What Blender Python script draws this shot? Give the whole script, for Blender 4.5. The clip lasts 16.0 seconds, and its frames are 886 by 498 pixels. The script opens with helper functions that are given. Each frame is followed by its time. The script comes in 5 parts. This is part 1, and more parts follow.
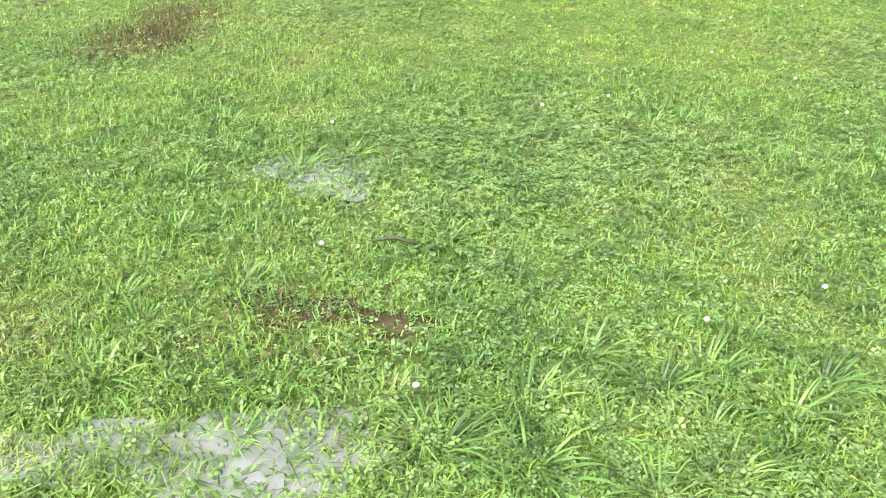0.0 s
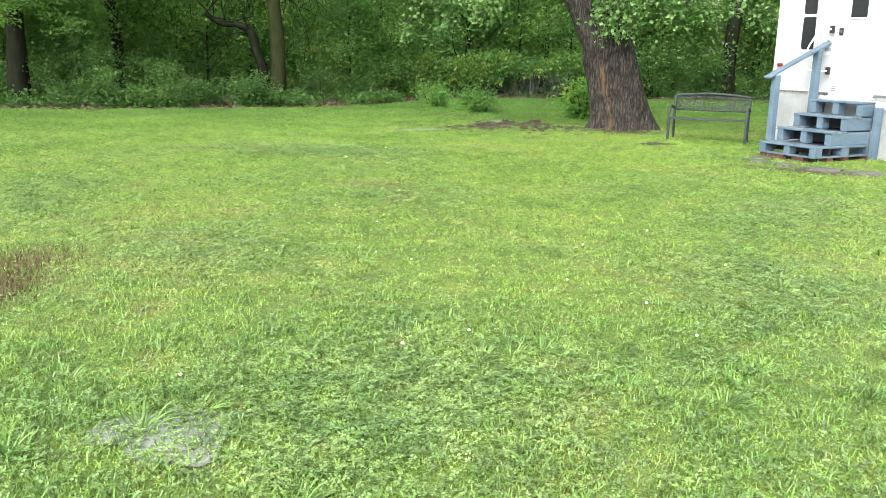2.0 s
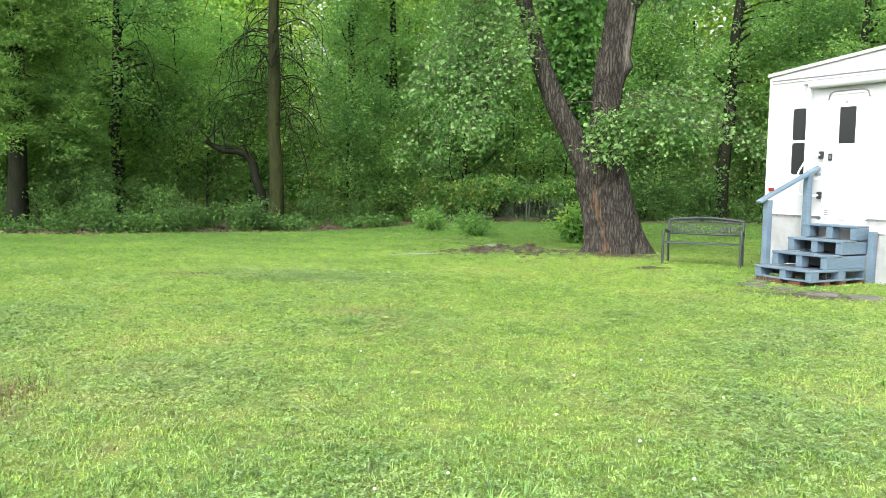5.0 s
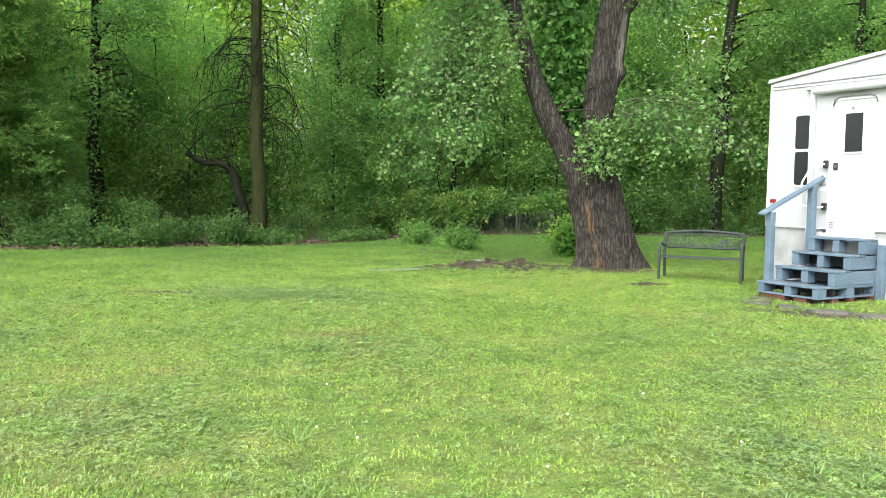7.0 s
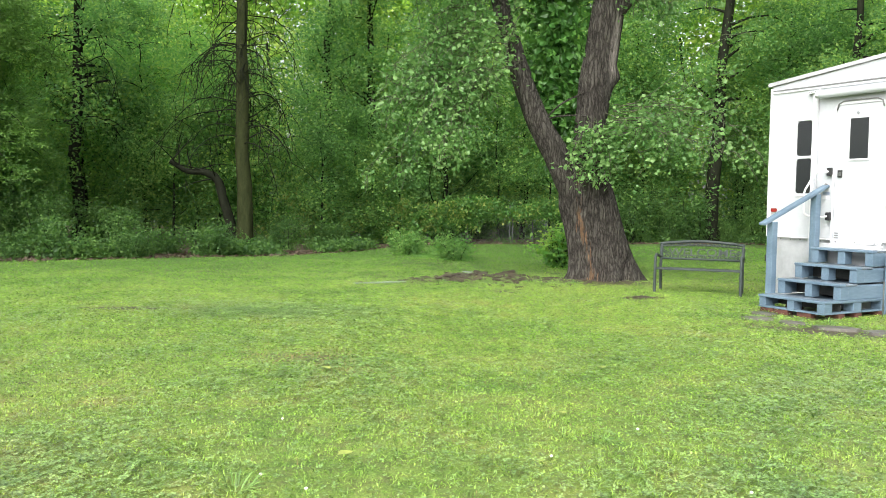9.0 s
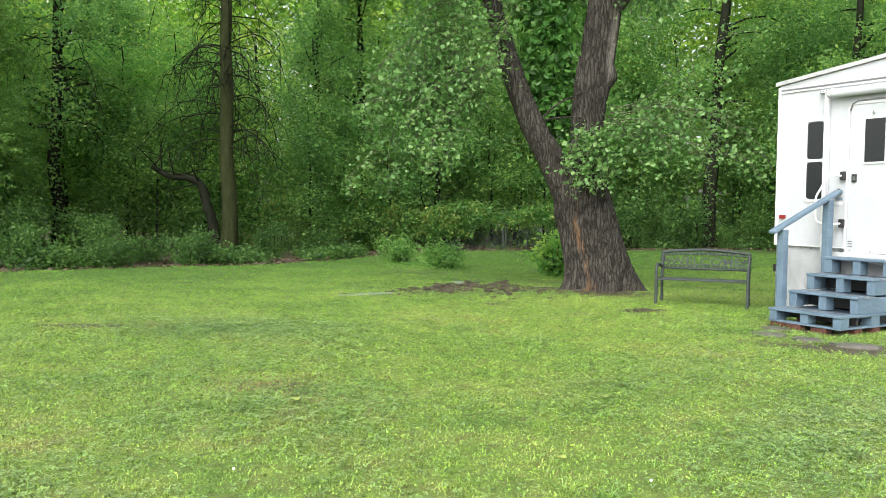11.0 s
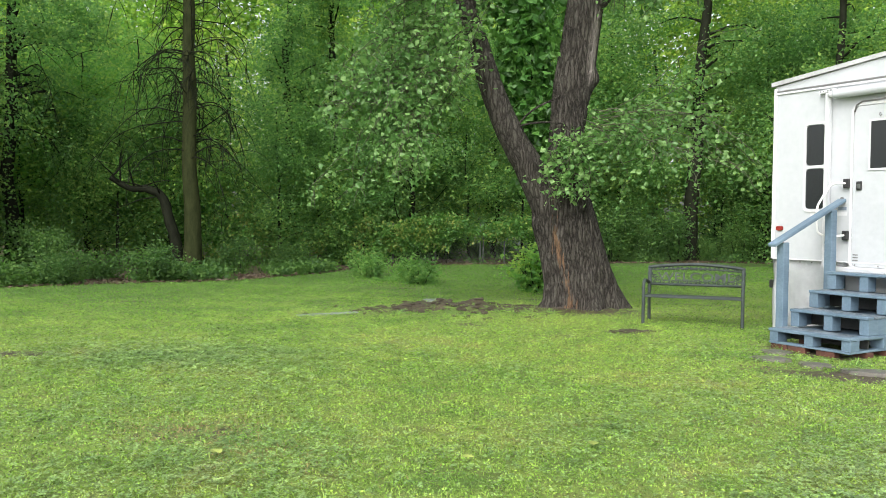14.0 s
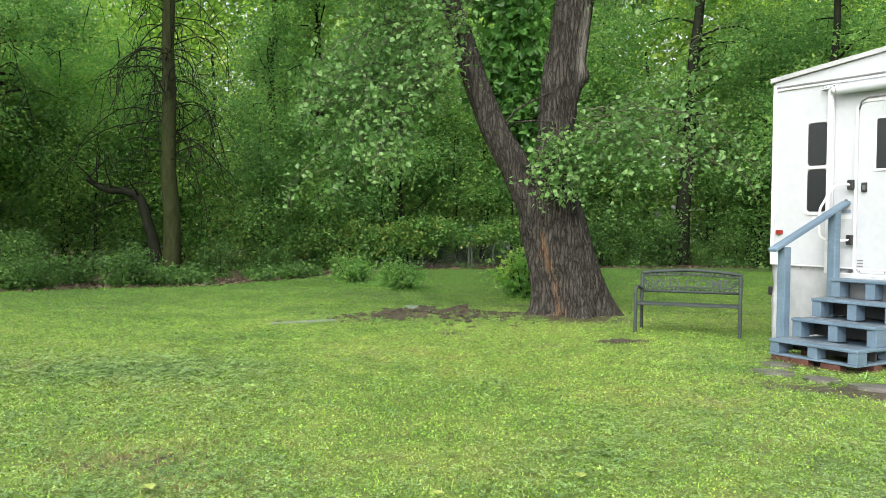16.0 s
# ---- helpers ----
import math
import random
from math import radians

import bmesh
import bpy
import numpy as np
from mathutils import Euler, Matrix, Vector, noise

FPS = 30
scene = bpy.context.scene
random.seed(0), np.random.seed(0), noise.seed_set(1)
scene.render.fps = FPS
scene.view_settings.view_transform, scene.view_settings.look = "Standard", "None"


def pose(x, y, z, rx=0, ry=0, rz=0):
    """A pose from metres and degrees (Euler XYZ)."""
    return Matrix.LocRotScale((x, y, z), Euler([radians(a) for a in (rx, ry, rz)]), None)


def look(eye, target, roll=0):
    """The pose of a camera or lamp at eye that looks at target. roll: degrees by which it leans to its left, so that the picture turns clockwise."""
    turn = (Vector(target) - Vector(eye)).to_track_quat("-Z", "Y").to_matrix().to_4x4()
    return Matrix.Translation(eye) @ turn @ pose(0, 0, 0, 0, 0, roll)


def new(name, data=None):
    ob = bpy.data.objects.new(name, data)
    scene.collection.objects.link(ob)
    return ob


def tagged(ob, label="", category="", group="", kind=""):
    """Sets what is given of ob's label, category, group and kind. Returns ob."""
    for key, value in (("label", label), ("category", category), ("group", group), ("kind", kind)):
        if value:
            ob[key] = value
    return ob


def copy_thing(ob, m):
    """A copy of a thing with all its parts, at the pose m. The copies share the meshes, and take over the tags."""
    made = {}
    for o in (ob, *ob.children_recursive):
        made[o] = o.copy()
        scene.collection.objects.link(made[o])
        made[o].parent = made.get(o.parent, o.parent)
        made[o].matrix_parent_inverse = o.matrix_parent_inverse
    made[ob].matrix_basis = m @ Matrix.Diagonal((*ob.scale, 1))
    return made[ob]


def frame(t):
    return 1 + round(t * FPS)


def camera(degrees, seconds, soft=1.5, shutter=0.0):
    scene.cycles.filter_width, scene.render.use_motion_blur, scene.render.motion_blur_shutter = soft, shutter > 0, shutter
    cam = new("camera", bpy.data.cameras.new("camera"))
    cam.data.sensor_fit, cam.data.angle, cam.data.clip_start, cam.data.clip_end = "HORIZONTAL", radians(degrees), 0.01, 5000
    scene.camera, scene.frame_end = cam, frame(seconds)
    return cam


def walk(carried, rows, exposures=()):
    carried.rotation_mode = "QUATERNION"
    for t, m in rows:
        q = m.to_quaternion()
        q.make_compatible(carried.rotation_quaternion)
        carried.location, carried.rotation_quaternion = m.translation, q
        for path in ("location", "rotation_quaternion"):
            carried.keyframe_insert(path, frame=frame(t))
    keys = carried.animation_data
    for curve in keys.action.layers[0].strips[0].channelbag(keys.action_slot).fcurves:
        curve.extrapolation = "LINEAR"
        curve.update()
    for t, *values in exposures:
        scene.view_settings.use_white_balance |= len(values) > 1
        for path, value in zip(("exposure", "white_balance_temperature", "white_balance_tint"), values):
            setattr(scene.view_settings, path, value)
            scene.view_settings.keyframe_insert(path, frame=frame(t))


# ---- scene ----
cam = camera(54.9, 16.0, soft=0.35, shutter=0.08)
PATH = [
    (0, (-0.077, -0.14, 1.246), (-0.539, 1.572, 0.321), 1.4),
    (0.5, (-0.065, -0.092, 1.26), (-0.365, 1.705, 0.435), 2.1),
    (1, (-0.045, -0.037, 1.28), (-0.293, 1.811, 0.557), 2.2),
    (1.5, (-0.025, 0.002, 1.302), (-0.274, 1.893, 0.703), 1.6),
    (2, (-0.004, 0.012, 1.318), (-0.25, 1.945, 0.868), 1.1),
    (2.5, (0.004, 0.005, 1.327), (-0.247, 1.957, 0.973), 1.1),
    (3, (0.015, -0.002, 1.335), (-0.239, 1.964, 1.064), 1.1),
    (3.5, (0.029, 0.009, 1.334), (-0.23, 1.981, 1.125), 1.0),
    (4, (0.043, 0.026, 1.33), (-0.222, 1.999, 1.139), 1.0),
    (6.5, (0.092, 0.761, 1.338), (-0.146, 2.741, 1.195), 0.8),
    (7, (0.075, 0.94, 1.32), (-0.162, 2.921, 1.181), 0.8),
    (7.5, (0.058, 1.113, 1.33), (-0.172, 3.096, 1.21), 0.7),
    (8, (0.089, 1.243, 1.319), (-0.139, 3.226, 1.198), 0.8),
    (8.5, (0.158, 1.406, 1.323), (-0.073, 3.389, 1.206), 0.8),
    (9, (0.153, 1.554, 1.332), (-0.075, 3.538, 1.213), 0.7),
    (11.5, (0.14, 2.442, 1.369), (-0.066, 4.429, 1.262), 0.5),
    (12, (0.115, 2.579, 1.371), (-0.08, 4.567, 1.263), 0.5),
    (12.5, (0.138, 2.741, 1.359), (-0.055, 4.728, 1.253), 0.5),
    (13, (0.187, 2.935, 1.353), (-0.006, 4.923, 1.247), 0.6),
    (13.5, (0.202, 3.096, 1.344), (0.011, 5.084, 1.238), 0.5),
    (14, (0.175, 3.278, 1.341), (0.009, 5.269, 1.264), 0.4),
    (14.5, (0.186, 3.406, 1.338), (0.031, 5.399, 1.262), 0.4),
    (15, (0.239, 3.56, 1.334), (0.088, 5.553, 1.264), 0.4),
    (15.5, (0.266, 3.681, 1.323), (0.118, 5.674, 1.255), 0.5),
    (16, (0.248, 3.869, 1.329), (0.102, 5.862, 1.261), 0.5),
]
walk(cam, [(t, look(eye, target, roll)) for t, eye, target, roll in PATH],
     exposures=[(0, 1.47), (2, 1.47), (2.5, 1.34), (3, 1.40), (3.5, 1.48), (4.2, 1.55), (6.5, 1.42), (9.2, 1.36), (11.5, 1.16), (12.5, 1.10), (14, 1.09), (16, 1.13)])

# ---- world, sun, exposure ----
world = bpy.data.worlds.new("overcast_sky")
scene.world = world
world.use_nodes = True
wn = world.node_tree
wn.nodes.clear()
w_out = wn.nodes.new("ShaderNodeOutputWorld")
w_bg = wn.nodes.new("ShaderNodeBackground")
w_hsv = wn.nodes.new("ShaderNodeHueSaturation")
w_sky = wn.nodes.new("ShaderNodeTexSky")
w_sky.sky_type = "NISHITA"
w_sky.sun_disc = False
w_sky.sun_elevation = radians(43)
w_sky.sun_rotation = radians(200)
w_sky.air_density, w_sky.dust_density, w_sky.ozone_density = 1.2, 4.0, 0.6
w_hsv.inputs["Saturation"].default_value = 0.22
w_bg.inputs["Strength"].default_value = 0.15
wn.links.new(w_sky.outputs[0], w_hsv.inputs["Color"])
wn.links.new(w_hsv.outputs[0], w_bg.inputs["Color"])
wn.links.new(w_bg.outputs[0], w_out.inputs["Surface"])
sun_data = bpy.data.lights.new("sun", "SUN")
sun_data.energy, sun_data.angle, sun_data.color = 1.5, radians(60), (1.0, 0.97, 0.92)
sun = new("sun", sun_data)
sun.matrix_world = look((-5, -12, 17), (0, 6, 0))

# ---- materials ----


def shader(name):
    m = bpy.data.materials.new(name)
    m.use_nodes = True
    nt = m.node_tree
    return m, nt, nt.nodes["Principled BSDF"], nt.nodes["Material Output"]


def noise_node(nt, scale, detail=4.0, rough=0.55, vector=None, stretch=None):
    tex = nt.nodes.new("ShaderNodeTexNoise")
    tex.inputs["Scale"].default_value = scale
    tex.inputs["Detail"].default_value = detail
    tex.inputs["Roughness"].default_value = rough
    if vector is None:
        vector = nt.nodes.new("ShaderNodeTexCoord").outputs["Object"]
    if stretch:
        mp = nt.nodes.new("ShaderNodeMapping")
        mp.inputs["Scale"].default_value = stretch
        nt.links.new(vector, mp.inputs["Vector"])
        vector = mp.outputs[0]
    nt.links.new(vector, tex.inputs["Vector"])
    return tex.outputs["Fac"]


def ramp(nt, fac, stops):
    r = nt.nodes.new("ShaderNodeValToRGB")
    e = r.color_ramp.elements
    while len(e) < len(stops):
        e.new(0.5)
    for el, (p, c) in zip(e, stops):
        el.position, el.color = p, (*c, 1)
    nt.links.new(fac, r.inputs[0])
    return r.outputs[0]


def mix(nt, fac, a, b, kind="MIX"):
    x = nt.nodes.new("ShaderNodeMix")
    x.data_type, x.blend_type = "RGBA", kind
    for sock, v in ((x.inputs[0], fac), (x.inputs[6], a), (x.inputs[7], b)):
        if isinstance(v, (int, float)):
            sock.default_value = v
        elif isinstance(v, tuple):
            sock.default_value = (*v, 1)
        else:
            nt.links.new(v, sock)
    return x.outputs[2]


def calc(nt, op, a, b=0.0, clamp=False):
    x = nt.nodes.new("ShaderNodeMath")
    x.operation, x.use_clamp = op, clamp
    for sock, v in zip(x.inputs, (a, b)):
        if isinstance(v, (int, float)):
            sock.default_value = v
        else:
            nt.links.new(v, sock)
    return x.outputs[0]


def bump(nt, bsdf, height, strength=0.3, distance=0.01):
    b = nt.nodes.new("ShaderNodeBump")
    b.inputs["Strength"].default_value = strength
    b.inputs["Distance"].default_value = distance
    nt.links.new(height, b.inputs["Height"])
    nt.links.new(b.outputs[0], bsdf.inputs["Normal"])


def plain(name, dark, light, rough=0.6, metal=0.0, scale=6.0, fine=60.0, bumps=0.15, depth=0.004, stretch=None, spec=0.5):
    """Two scales of colour variation and a fine relief."""
    m, nt, p, _ = shader(name)
    big = noise_node(nt, scale, 4, 0.6, stretch=stretch)
    small = noise_node(nt, fine, 3, 0.6, stretch=stretch)
    both = calc(nt, "ADD", calc(nt, "MULTIPLY", big, 0.65), calc(nt, "MULTIPLY", small, 0.35))
    nt.links.new(ramp(nt, both, [(0.3, dark), (0.7, light)]), p.inputs["Base Color"])
    p.inputs["Roughness"].default_value, p.inputs["Metallic"].default_value = rough, metal
    p.inputs["Specular IOR Level"].default_value = spec
    bump(nt, p, both, bumps, depth)
    return m


def foliage(name, stops, patchy=0.35, gloss=0.42, through_leaf=0.4, tint=(0.08, 0.24, 0.02)):
    """Leaves: each leaf its own tone, tones drifting over metres, light passing through."""
    m, nt, p, out = shader(name)
    geo = nt.nodes.new("ShaderNodeNewGeometry")
    drift = noise_node(nt, patchy, 3, 0.6, vector=geo.outputs["Position"])
    drift = calc(nt, "MULTIPLY", calc(nt, "SUBTRACT", drift, 0.5), 1.5)
    tone = calc(nt, "ADD", calc(nt, "MULTIPLY", geo.outputs["Random Per Island"], 0.75), drift)
    tone = calc(nt, "ADD", tone, 0.25, clamp=True)
    col = ramp(nt, tone, stops)
    nt.links.new(col, p.inputs["Base Color"])
    p.inputs["Roughness"].default_value = gloss
    p.inputs["Specular IOR Level"].default_value = 0.42
    tr = nt.nodes.new("ShaderNodeBsdfTranslucent")
    nt.links.new(mix(nt, 0.5, col, tint, "ADD"), tr.inputs["Color"])
    ms = nt.nodes.new("ShaderNodeMixShader")
    ms.inputs[0].default_value = through_leaf
    nt.links.new(p.outputs[0], ms.inputs[1])
    nt.links.new(tr.outputs[0], ms.inputs[2])
    nt.links.new(ms.outputs[0], out.inputs["Surface"])
    return m


M_LEAF = foliage("leaf_woods", [(0.0, (0.038, 0.106, 0.030)), (0.45, (0.092, 0.208, 0.060)), (0.8, (0.160, 0.295, 0.078)), (1.0, (0.25, 0.39, 0.085))], gloss=0.55, through_leaf=0.6, tint=(0.09, 0.22, 0.03))
# Light coming through from behind the woods is put into this leaf colour.
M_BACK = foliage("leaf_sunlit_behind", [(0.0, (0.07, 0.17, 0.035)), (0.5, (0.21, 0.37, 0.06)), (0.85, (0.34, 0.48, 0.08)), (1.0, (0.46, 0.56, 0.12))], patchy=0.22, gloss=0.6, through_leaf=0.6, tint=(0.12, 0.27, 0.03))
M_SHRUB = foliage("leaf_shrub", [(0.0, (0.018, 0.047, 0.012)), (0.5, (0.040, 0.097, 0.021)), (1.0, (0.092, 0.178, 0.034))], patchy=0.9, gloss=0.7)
M_THICKET = foliage("leaf_thicket", [(0.0, (0.036, 0.092, 0.026)), (0.5, (0.080, 0.185, 0.044)), (0.85, (0.14, 0.27, 0.06)), (1.0, (0.23, 0.36, 0.075))], patchy=0.7, gloss=0.6, through_leaf=0.55, tint=(0.07, 0.20, 0.03))
M_UNDER = foliage("leaf_understory", [(0.0, (0.065, 0.165, 0.042)), (0.5, (0.14, 0.30, 0.064)), (0.85, (0.23, 0.39, 0.075)), (1.0, (0.34, 0.46, 0.09))], patchy=0.6, through_leaf=0.62, tint=(0.09, 0.26, 0.04))
M_SAPLING = foliage("leaf_sapling", [(0.0, (0.045, 0.12, 0.03)), (0.5, (0.10, 0.22, 0.05)), (1.0, (0.18, 0.31, 0.07))], patchy=1.5, through_leaf=0.5)
M_COTTON = foliage("leaf_cottonwood", [(0.0, (0.045, 0.115, 0.034)), (0.5, (0.102, 0.215, 0.060)), (1.0, (0.19, 0.32, 0.105))], patchy=0.9)
M_IVY = foliage("leaf_vine", [(0.0, (0.03, 0.09, 0.018)), (0.5, (0.062, 0.165, 0.030)), (0.78, (0.11, 0.22, 0.042)), (1.0, (0.25, 0.29, 0.065))], patchy=1.2)
M_CREEPER = foliage("leaf_creeper", [(0.0, (0.016, 0.055, 0.012)), (0.5, (0.046, 0.135, 0.026)), (1.0, (0.11, 0.25, 0.05))], patchy=2.2, through_leaf=0.4)
M_FEATHER = foliage("leaf_feathery", [(0.0, (0.030, 0.082, 0.016)), (0.5, (0.068, 0.150, 0.025)), (1.0, (0.125, 0.225, 0.036))], patchy=0.8, gloss=0.6)


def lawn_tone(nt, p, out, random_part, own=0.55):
    """Lawn colour over the ground: fresh, yellow, clover-green and dry areas of a metre or two, with tree shade painted
    in.
    """
    geo = nt.nodes.new("ShaderNodeNewGeometry")
    pos = geo.outputs["Position"]
    large = noise_node(nt, 0.55, 4, 0.6, vector=pos)
    mid = noise_node(nt, 2.6, 4, 0.65, vector=pos)
    tone = calc(nt, "ADD", calc(nt, "MULTIPLY", large, 1.15), calc(nt, "MULTIPLY", mid, 1.15))
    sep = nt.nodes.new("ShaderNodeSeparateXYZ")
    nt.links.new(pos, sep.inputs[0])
    # Shade of the trees is put into the colour: greens deepen towards the back left.
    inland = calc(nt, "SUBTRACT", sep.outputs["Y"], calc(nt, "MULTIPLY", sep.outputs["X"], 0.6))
    tree_shade = calc(nt, "MULTIPLY", calc(nt, "SUBTRACT", inland, 13.0), 0.055, clamp=True)
    tone = calc(nt, "SUBTRACT", tone, calc(nt, "MULTIPLY", tree_shade, 0.80))
    tone = calc(nt, "ADD", tone, calc(nt, "MULTIPLY", calc(nt, "SUBTRACT", random_part, 0.5), own))
    tone = calc(nt, "SUBTRACT", tone, 0.61, clamp=True)
    return pos, ramp(nt, tone, [(0.05, (0.066, 0.158, 0.028)), (0.35, (0.176, 0.303, 0.053)), (0.6, (0.262, 0.384, 0.078)), (0.85, (0.330, 0.365, 0.108)), (1.0, (0.35, 0.26, 0.12))])


def grass_material(name, shift, calm=0.0, sheen=0.30, spec=0.6):
    m, nt, p, out = shader(name)
    geo = nt.nodes.new("ShaderNodeNewGeometry")
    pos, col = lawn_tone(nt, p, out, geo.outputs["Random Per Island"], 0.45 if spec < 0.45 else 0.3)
    col = mix(nt, 0.36 if spec < 0.45 else 0.5, col, shift)
    clumps = calc(nt, "ADD", calc(nt, "MULTIPLY", noise_node(nt, 9.0, 2, 0.5, vector=pos), 0.6), calc(nt, "MULTIPLY", noise_node(nt, 3.4, 2, 0.5, vector=pos), 0.4))
    col = mix(nt, 1.0, col, ramp(nt, clumps, [(0.34, (0.62, 0.66, 0.66)), (0.5, (1.0, 1.0, 1.0)), (0.66, (1.26, 1.22, 1.12))]), "MULTIPLY")
    own = calc(nt, "FRACT", calc(nt, "MULTIPLY", geo.outputs["Random Per Island"], 13.7))
    col = mix(nt, 1.0, col, ramp(nt, own, [(0.0, (0.32 + calm, 0.32 + calm, 0.31 + calm)), (0.5, (0.98, 0.98, 0.95)), (1.0, (1.38 - calm, 1.38 - calm, 1.32 - calm))]), "MULTIPLY")
    nt.links.new(col, p.inputs["Base Color"])
    p.inputs["Roughness"].default_value = sheen
    p.inputs["Specular IOR Level"].default_value = spec
    tr = nt.nodes.new("ShaderNodeBsdfTranslucent")
    nt.links.new(col, tr.inputs["Color"])
    ms = nt.nodes.new("ShaderNodeMixShader")
    ms.inputs[0].default_value = 0.2
    nt.links.new(p.outputs[0], ms.inputs[1])
    nt.links.new(tr.outputs[0], ms.inputs[2])
    nt.links.new(ms.outputs[0], out.inputs["Surface"])
    return m


M_GRASS = grass_material("lawn_blade", (0.220, 0.365, 0.07), 0.02, 0.45, 0.4)
M_FARGRASS = grass_material("lawn_blade_even", (0.21, 0.35, 0.058), 0.0, 0.55, 0.2)
M_CLOVER = grass_material("clover_leaf", (0.168, 0.285, 0.140), 0.08, 0.28, 0.65)
M_FARCLOVER = grass_material("clover_leaf_far", (0.175, 0.325, 0.062), 0.0, 0.6, 0.15)
M_TUFT = grass_material("coarse_blade", (0.10, 0.25, 0.07), 0.05, 0.40, 0.5)
M_BROWN = plain("brown_rotted_blade", (0.065, 0.048, 0.017), (0.155, 0.115, 0.045), 0.6, scale=3, fine=20)
M_STRAW = plain("dead_straw", (0.19, 0.145, 0.062), (0.36, 0.285, 0.13), 0.7, scale=3, fine=20)

# The ground sheet: turf, wet bare soil and leaf litter, by the point attributes "bare" and "litter".
M_GROUND, nt, p, out = shader("lawn_ground")
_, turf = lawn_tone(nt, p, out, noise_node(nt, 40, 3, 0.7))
turf = mix(nt, 1.0, turf, ramp(nt, noise_node(nt, 90, 4, 0.7), [(0.3, (0.27, 0.27, 0.22)), (0.7, (0.84, 0.84, 0.70))]), "MULTIPLY")
thin = noise_node(nt, 6, 4, 0.7)
soil = ramp(nt, noise_node(nt, 14, 5, 0.7), [(0.3, (0.019, 0.015, 0.008)), (0.55, (0.050, 0.038, 0.020)), (0.75, (0.10, 0.076, 0.042))])
turf = mix(nt, ramp(nt, thin, [(0.45, (0, 0, 0)), (0.68, (0.6, 0.6, 0.6))]), turf, (0.075, 0.052, 0.028))
litter = ramp(nt, noise_node(nt, 11, 5, 0.75), [(0.3, (0.020, 0.016, 0.009)), (0.5, (0.055, 0.042, 0.024)), (0.72, (0.11, 0.08, 0.045))])


def point_value(nt, name):
    a = nt.nodes.new("ShaderNodeAttribute")
    a.attribute_name = name
    return a.outputs["Fac"]


edge = noise_node(nt, 9, 4, 0.7)
bare = calc(nt, "ADD", point_value(nt, "bare"), calc(nt, "MULTIPLY", calc(nt, "SUBTRACT", edge, 0.5), 2.2))
bare = ramp(nt, bare, [(0.4, (0, 0, 0)), (0.55, (1, 1, 1))])
lit = calc(nt, "ADD", point_value(nt, "litter"), calc(nt, "SUBTRACT", edge, 0.5))
lit = ramp(nt, lit, [(0.4, (0, 0, 0)), (0.6, (1, 1, 1))])
col = mix(nt, lit, mix(nt, bare, turf, soil), litter)
nt.links.new(col, p.inputs["Base Color"])
p.inputs["Roughness"].default_value = 0.6
bump(nt, p, noise_node(nt, 30, 5, 0.7), 0.6, 0.02)

M_BARK, nt, p, out = shader("cottonwood_bark")
wander = nt.nodes.new("ShaderNodeTexNoise")
wander.inputs["Scale"].default_value, wander.inputs["Detail"].default_value = 7.0, 3.0
at = nt.nodes.new("ShaderNodeTexCoord").outputs["Object"]
nt.links.new(at, wander.inputs["Vector"])
at = mix(nt, 0.09, at, wander.outputs["Color"], "ADD")
squeeze = nt.nodes.new("ShaderNodeMapping")
squeeze.inputs["Scale"].default_value = (1, 1, 0.13)
nt.links.new(at, squeeze.inputs["Vector"])
cells = nt.nodes.new("ShaderNodeTexVoronoi")
cells.feature = "DISTANCE_TO_EDGE"
cells.inputs["Scale"].default_value = 20.0
nt.links.new(squeeze.outputs[0], cells.inputs["Vector"])
crack = calc(nt, "MULTIPLY", cells.outputs["Distance"], 4.2, clamp=True)
fine = noise_node(nt, 70, 5, 0.7, stretch=(1, 1, 0.4))
b = calc(nt, "ADD", calc(nt, "MULTIPLY", crack, 0.40), calc(nt, "MULTIPLY", fine, 0.60))
wood = ramp(nt, noise_node(nt, 22, 5, 0.6, stretch=(1, 1, 0.06)), [(0.35, (0.04, 0.022, 0.013)), (0.5, (0.11, 0.065, 0.036)), (0.68, (0.22, 0.14, 0.085))])
b = calc(nt, "ADD", b, calc(nt, "MULTIPLY", calc(nt, "SUBTRACT", noise_node(nt, 3.5, 3, 0.6), 0.5), 0.6))
grey = ramp(nt, b, [(0.22, (0.012, 0.010, 0.008)), (0.55, (0.048, 0.043, 0.036)), (0.80, (0.086, 0.079, 0.068)), (1.0, (0.140, 0.132, 0.117))])
scar = calc(nt, "ADD", point_value(nt, "scar"), calc(nt, "MULTIPLY", calc(nt, "SUBTRACT", noise_node(nt, 16, 4, 0.7, stretch=(1, 1, 0.12)), 0.5), 2.6))
col = mix(nt, ramp(nt, scar, [(0.5, (0, 0, 0)), (0.75, (1, 1, 1))]), grey, wood)
col = mix(nt, ramp(nt, point_value(nt, "pale"), [(0.2, (0, 0, 0)), (1, (0.6, 0.6, 0.6))]), col, (0.38, 0.34, 0.31))
nt.links.new(col, p.inputs["Base Color"])
p.inputs["Roughness"].default_value = 0.75
p.inputs["Specular IOR Level"].default_value = 0.2
bump(nt, p, b, 1.0, 0.05)

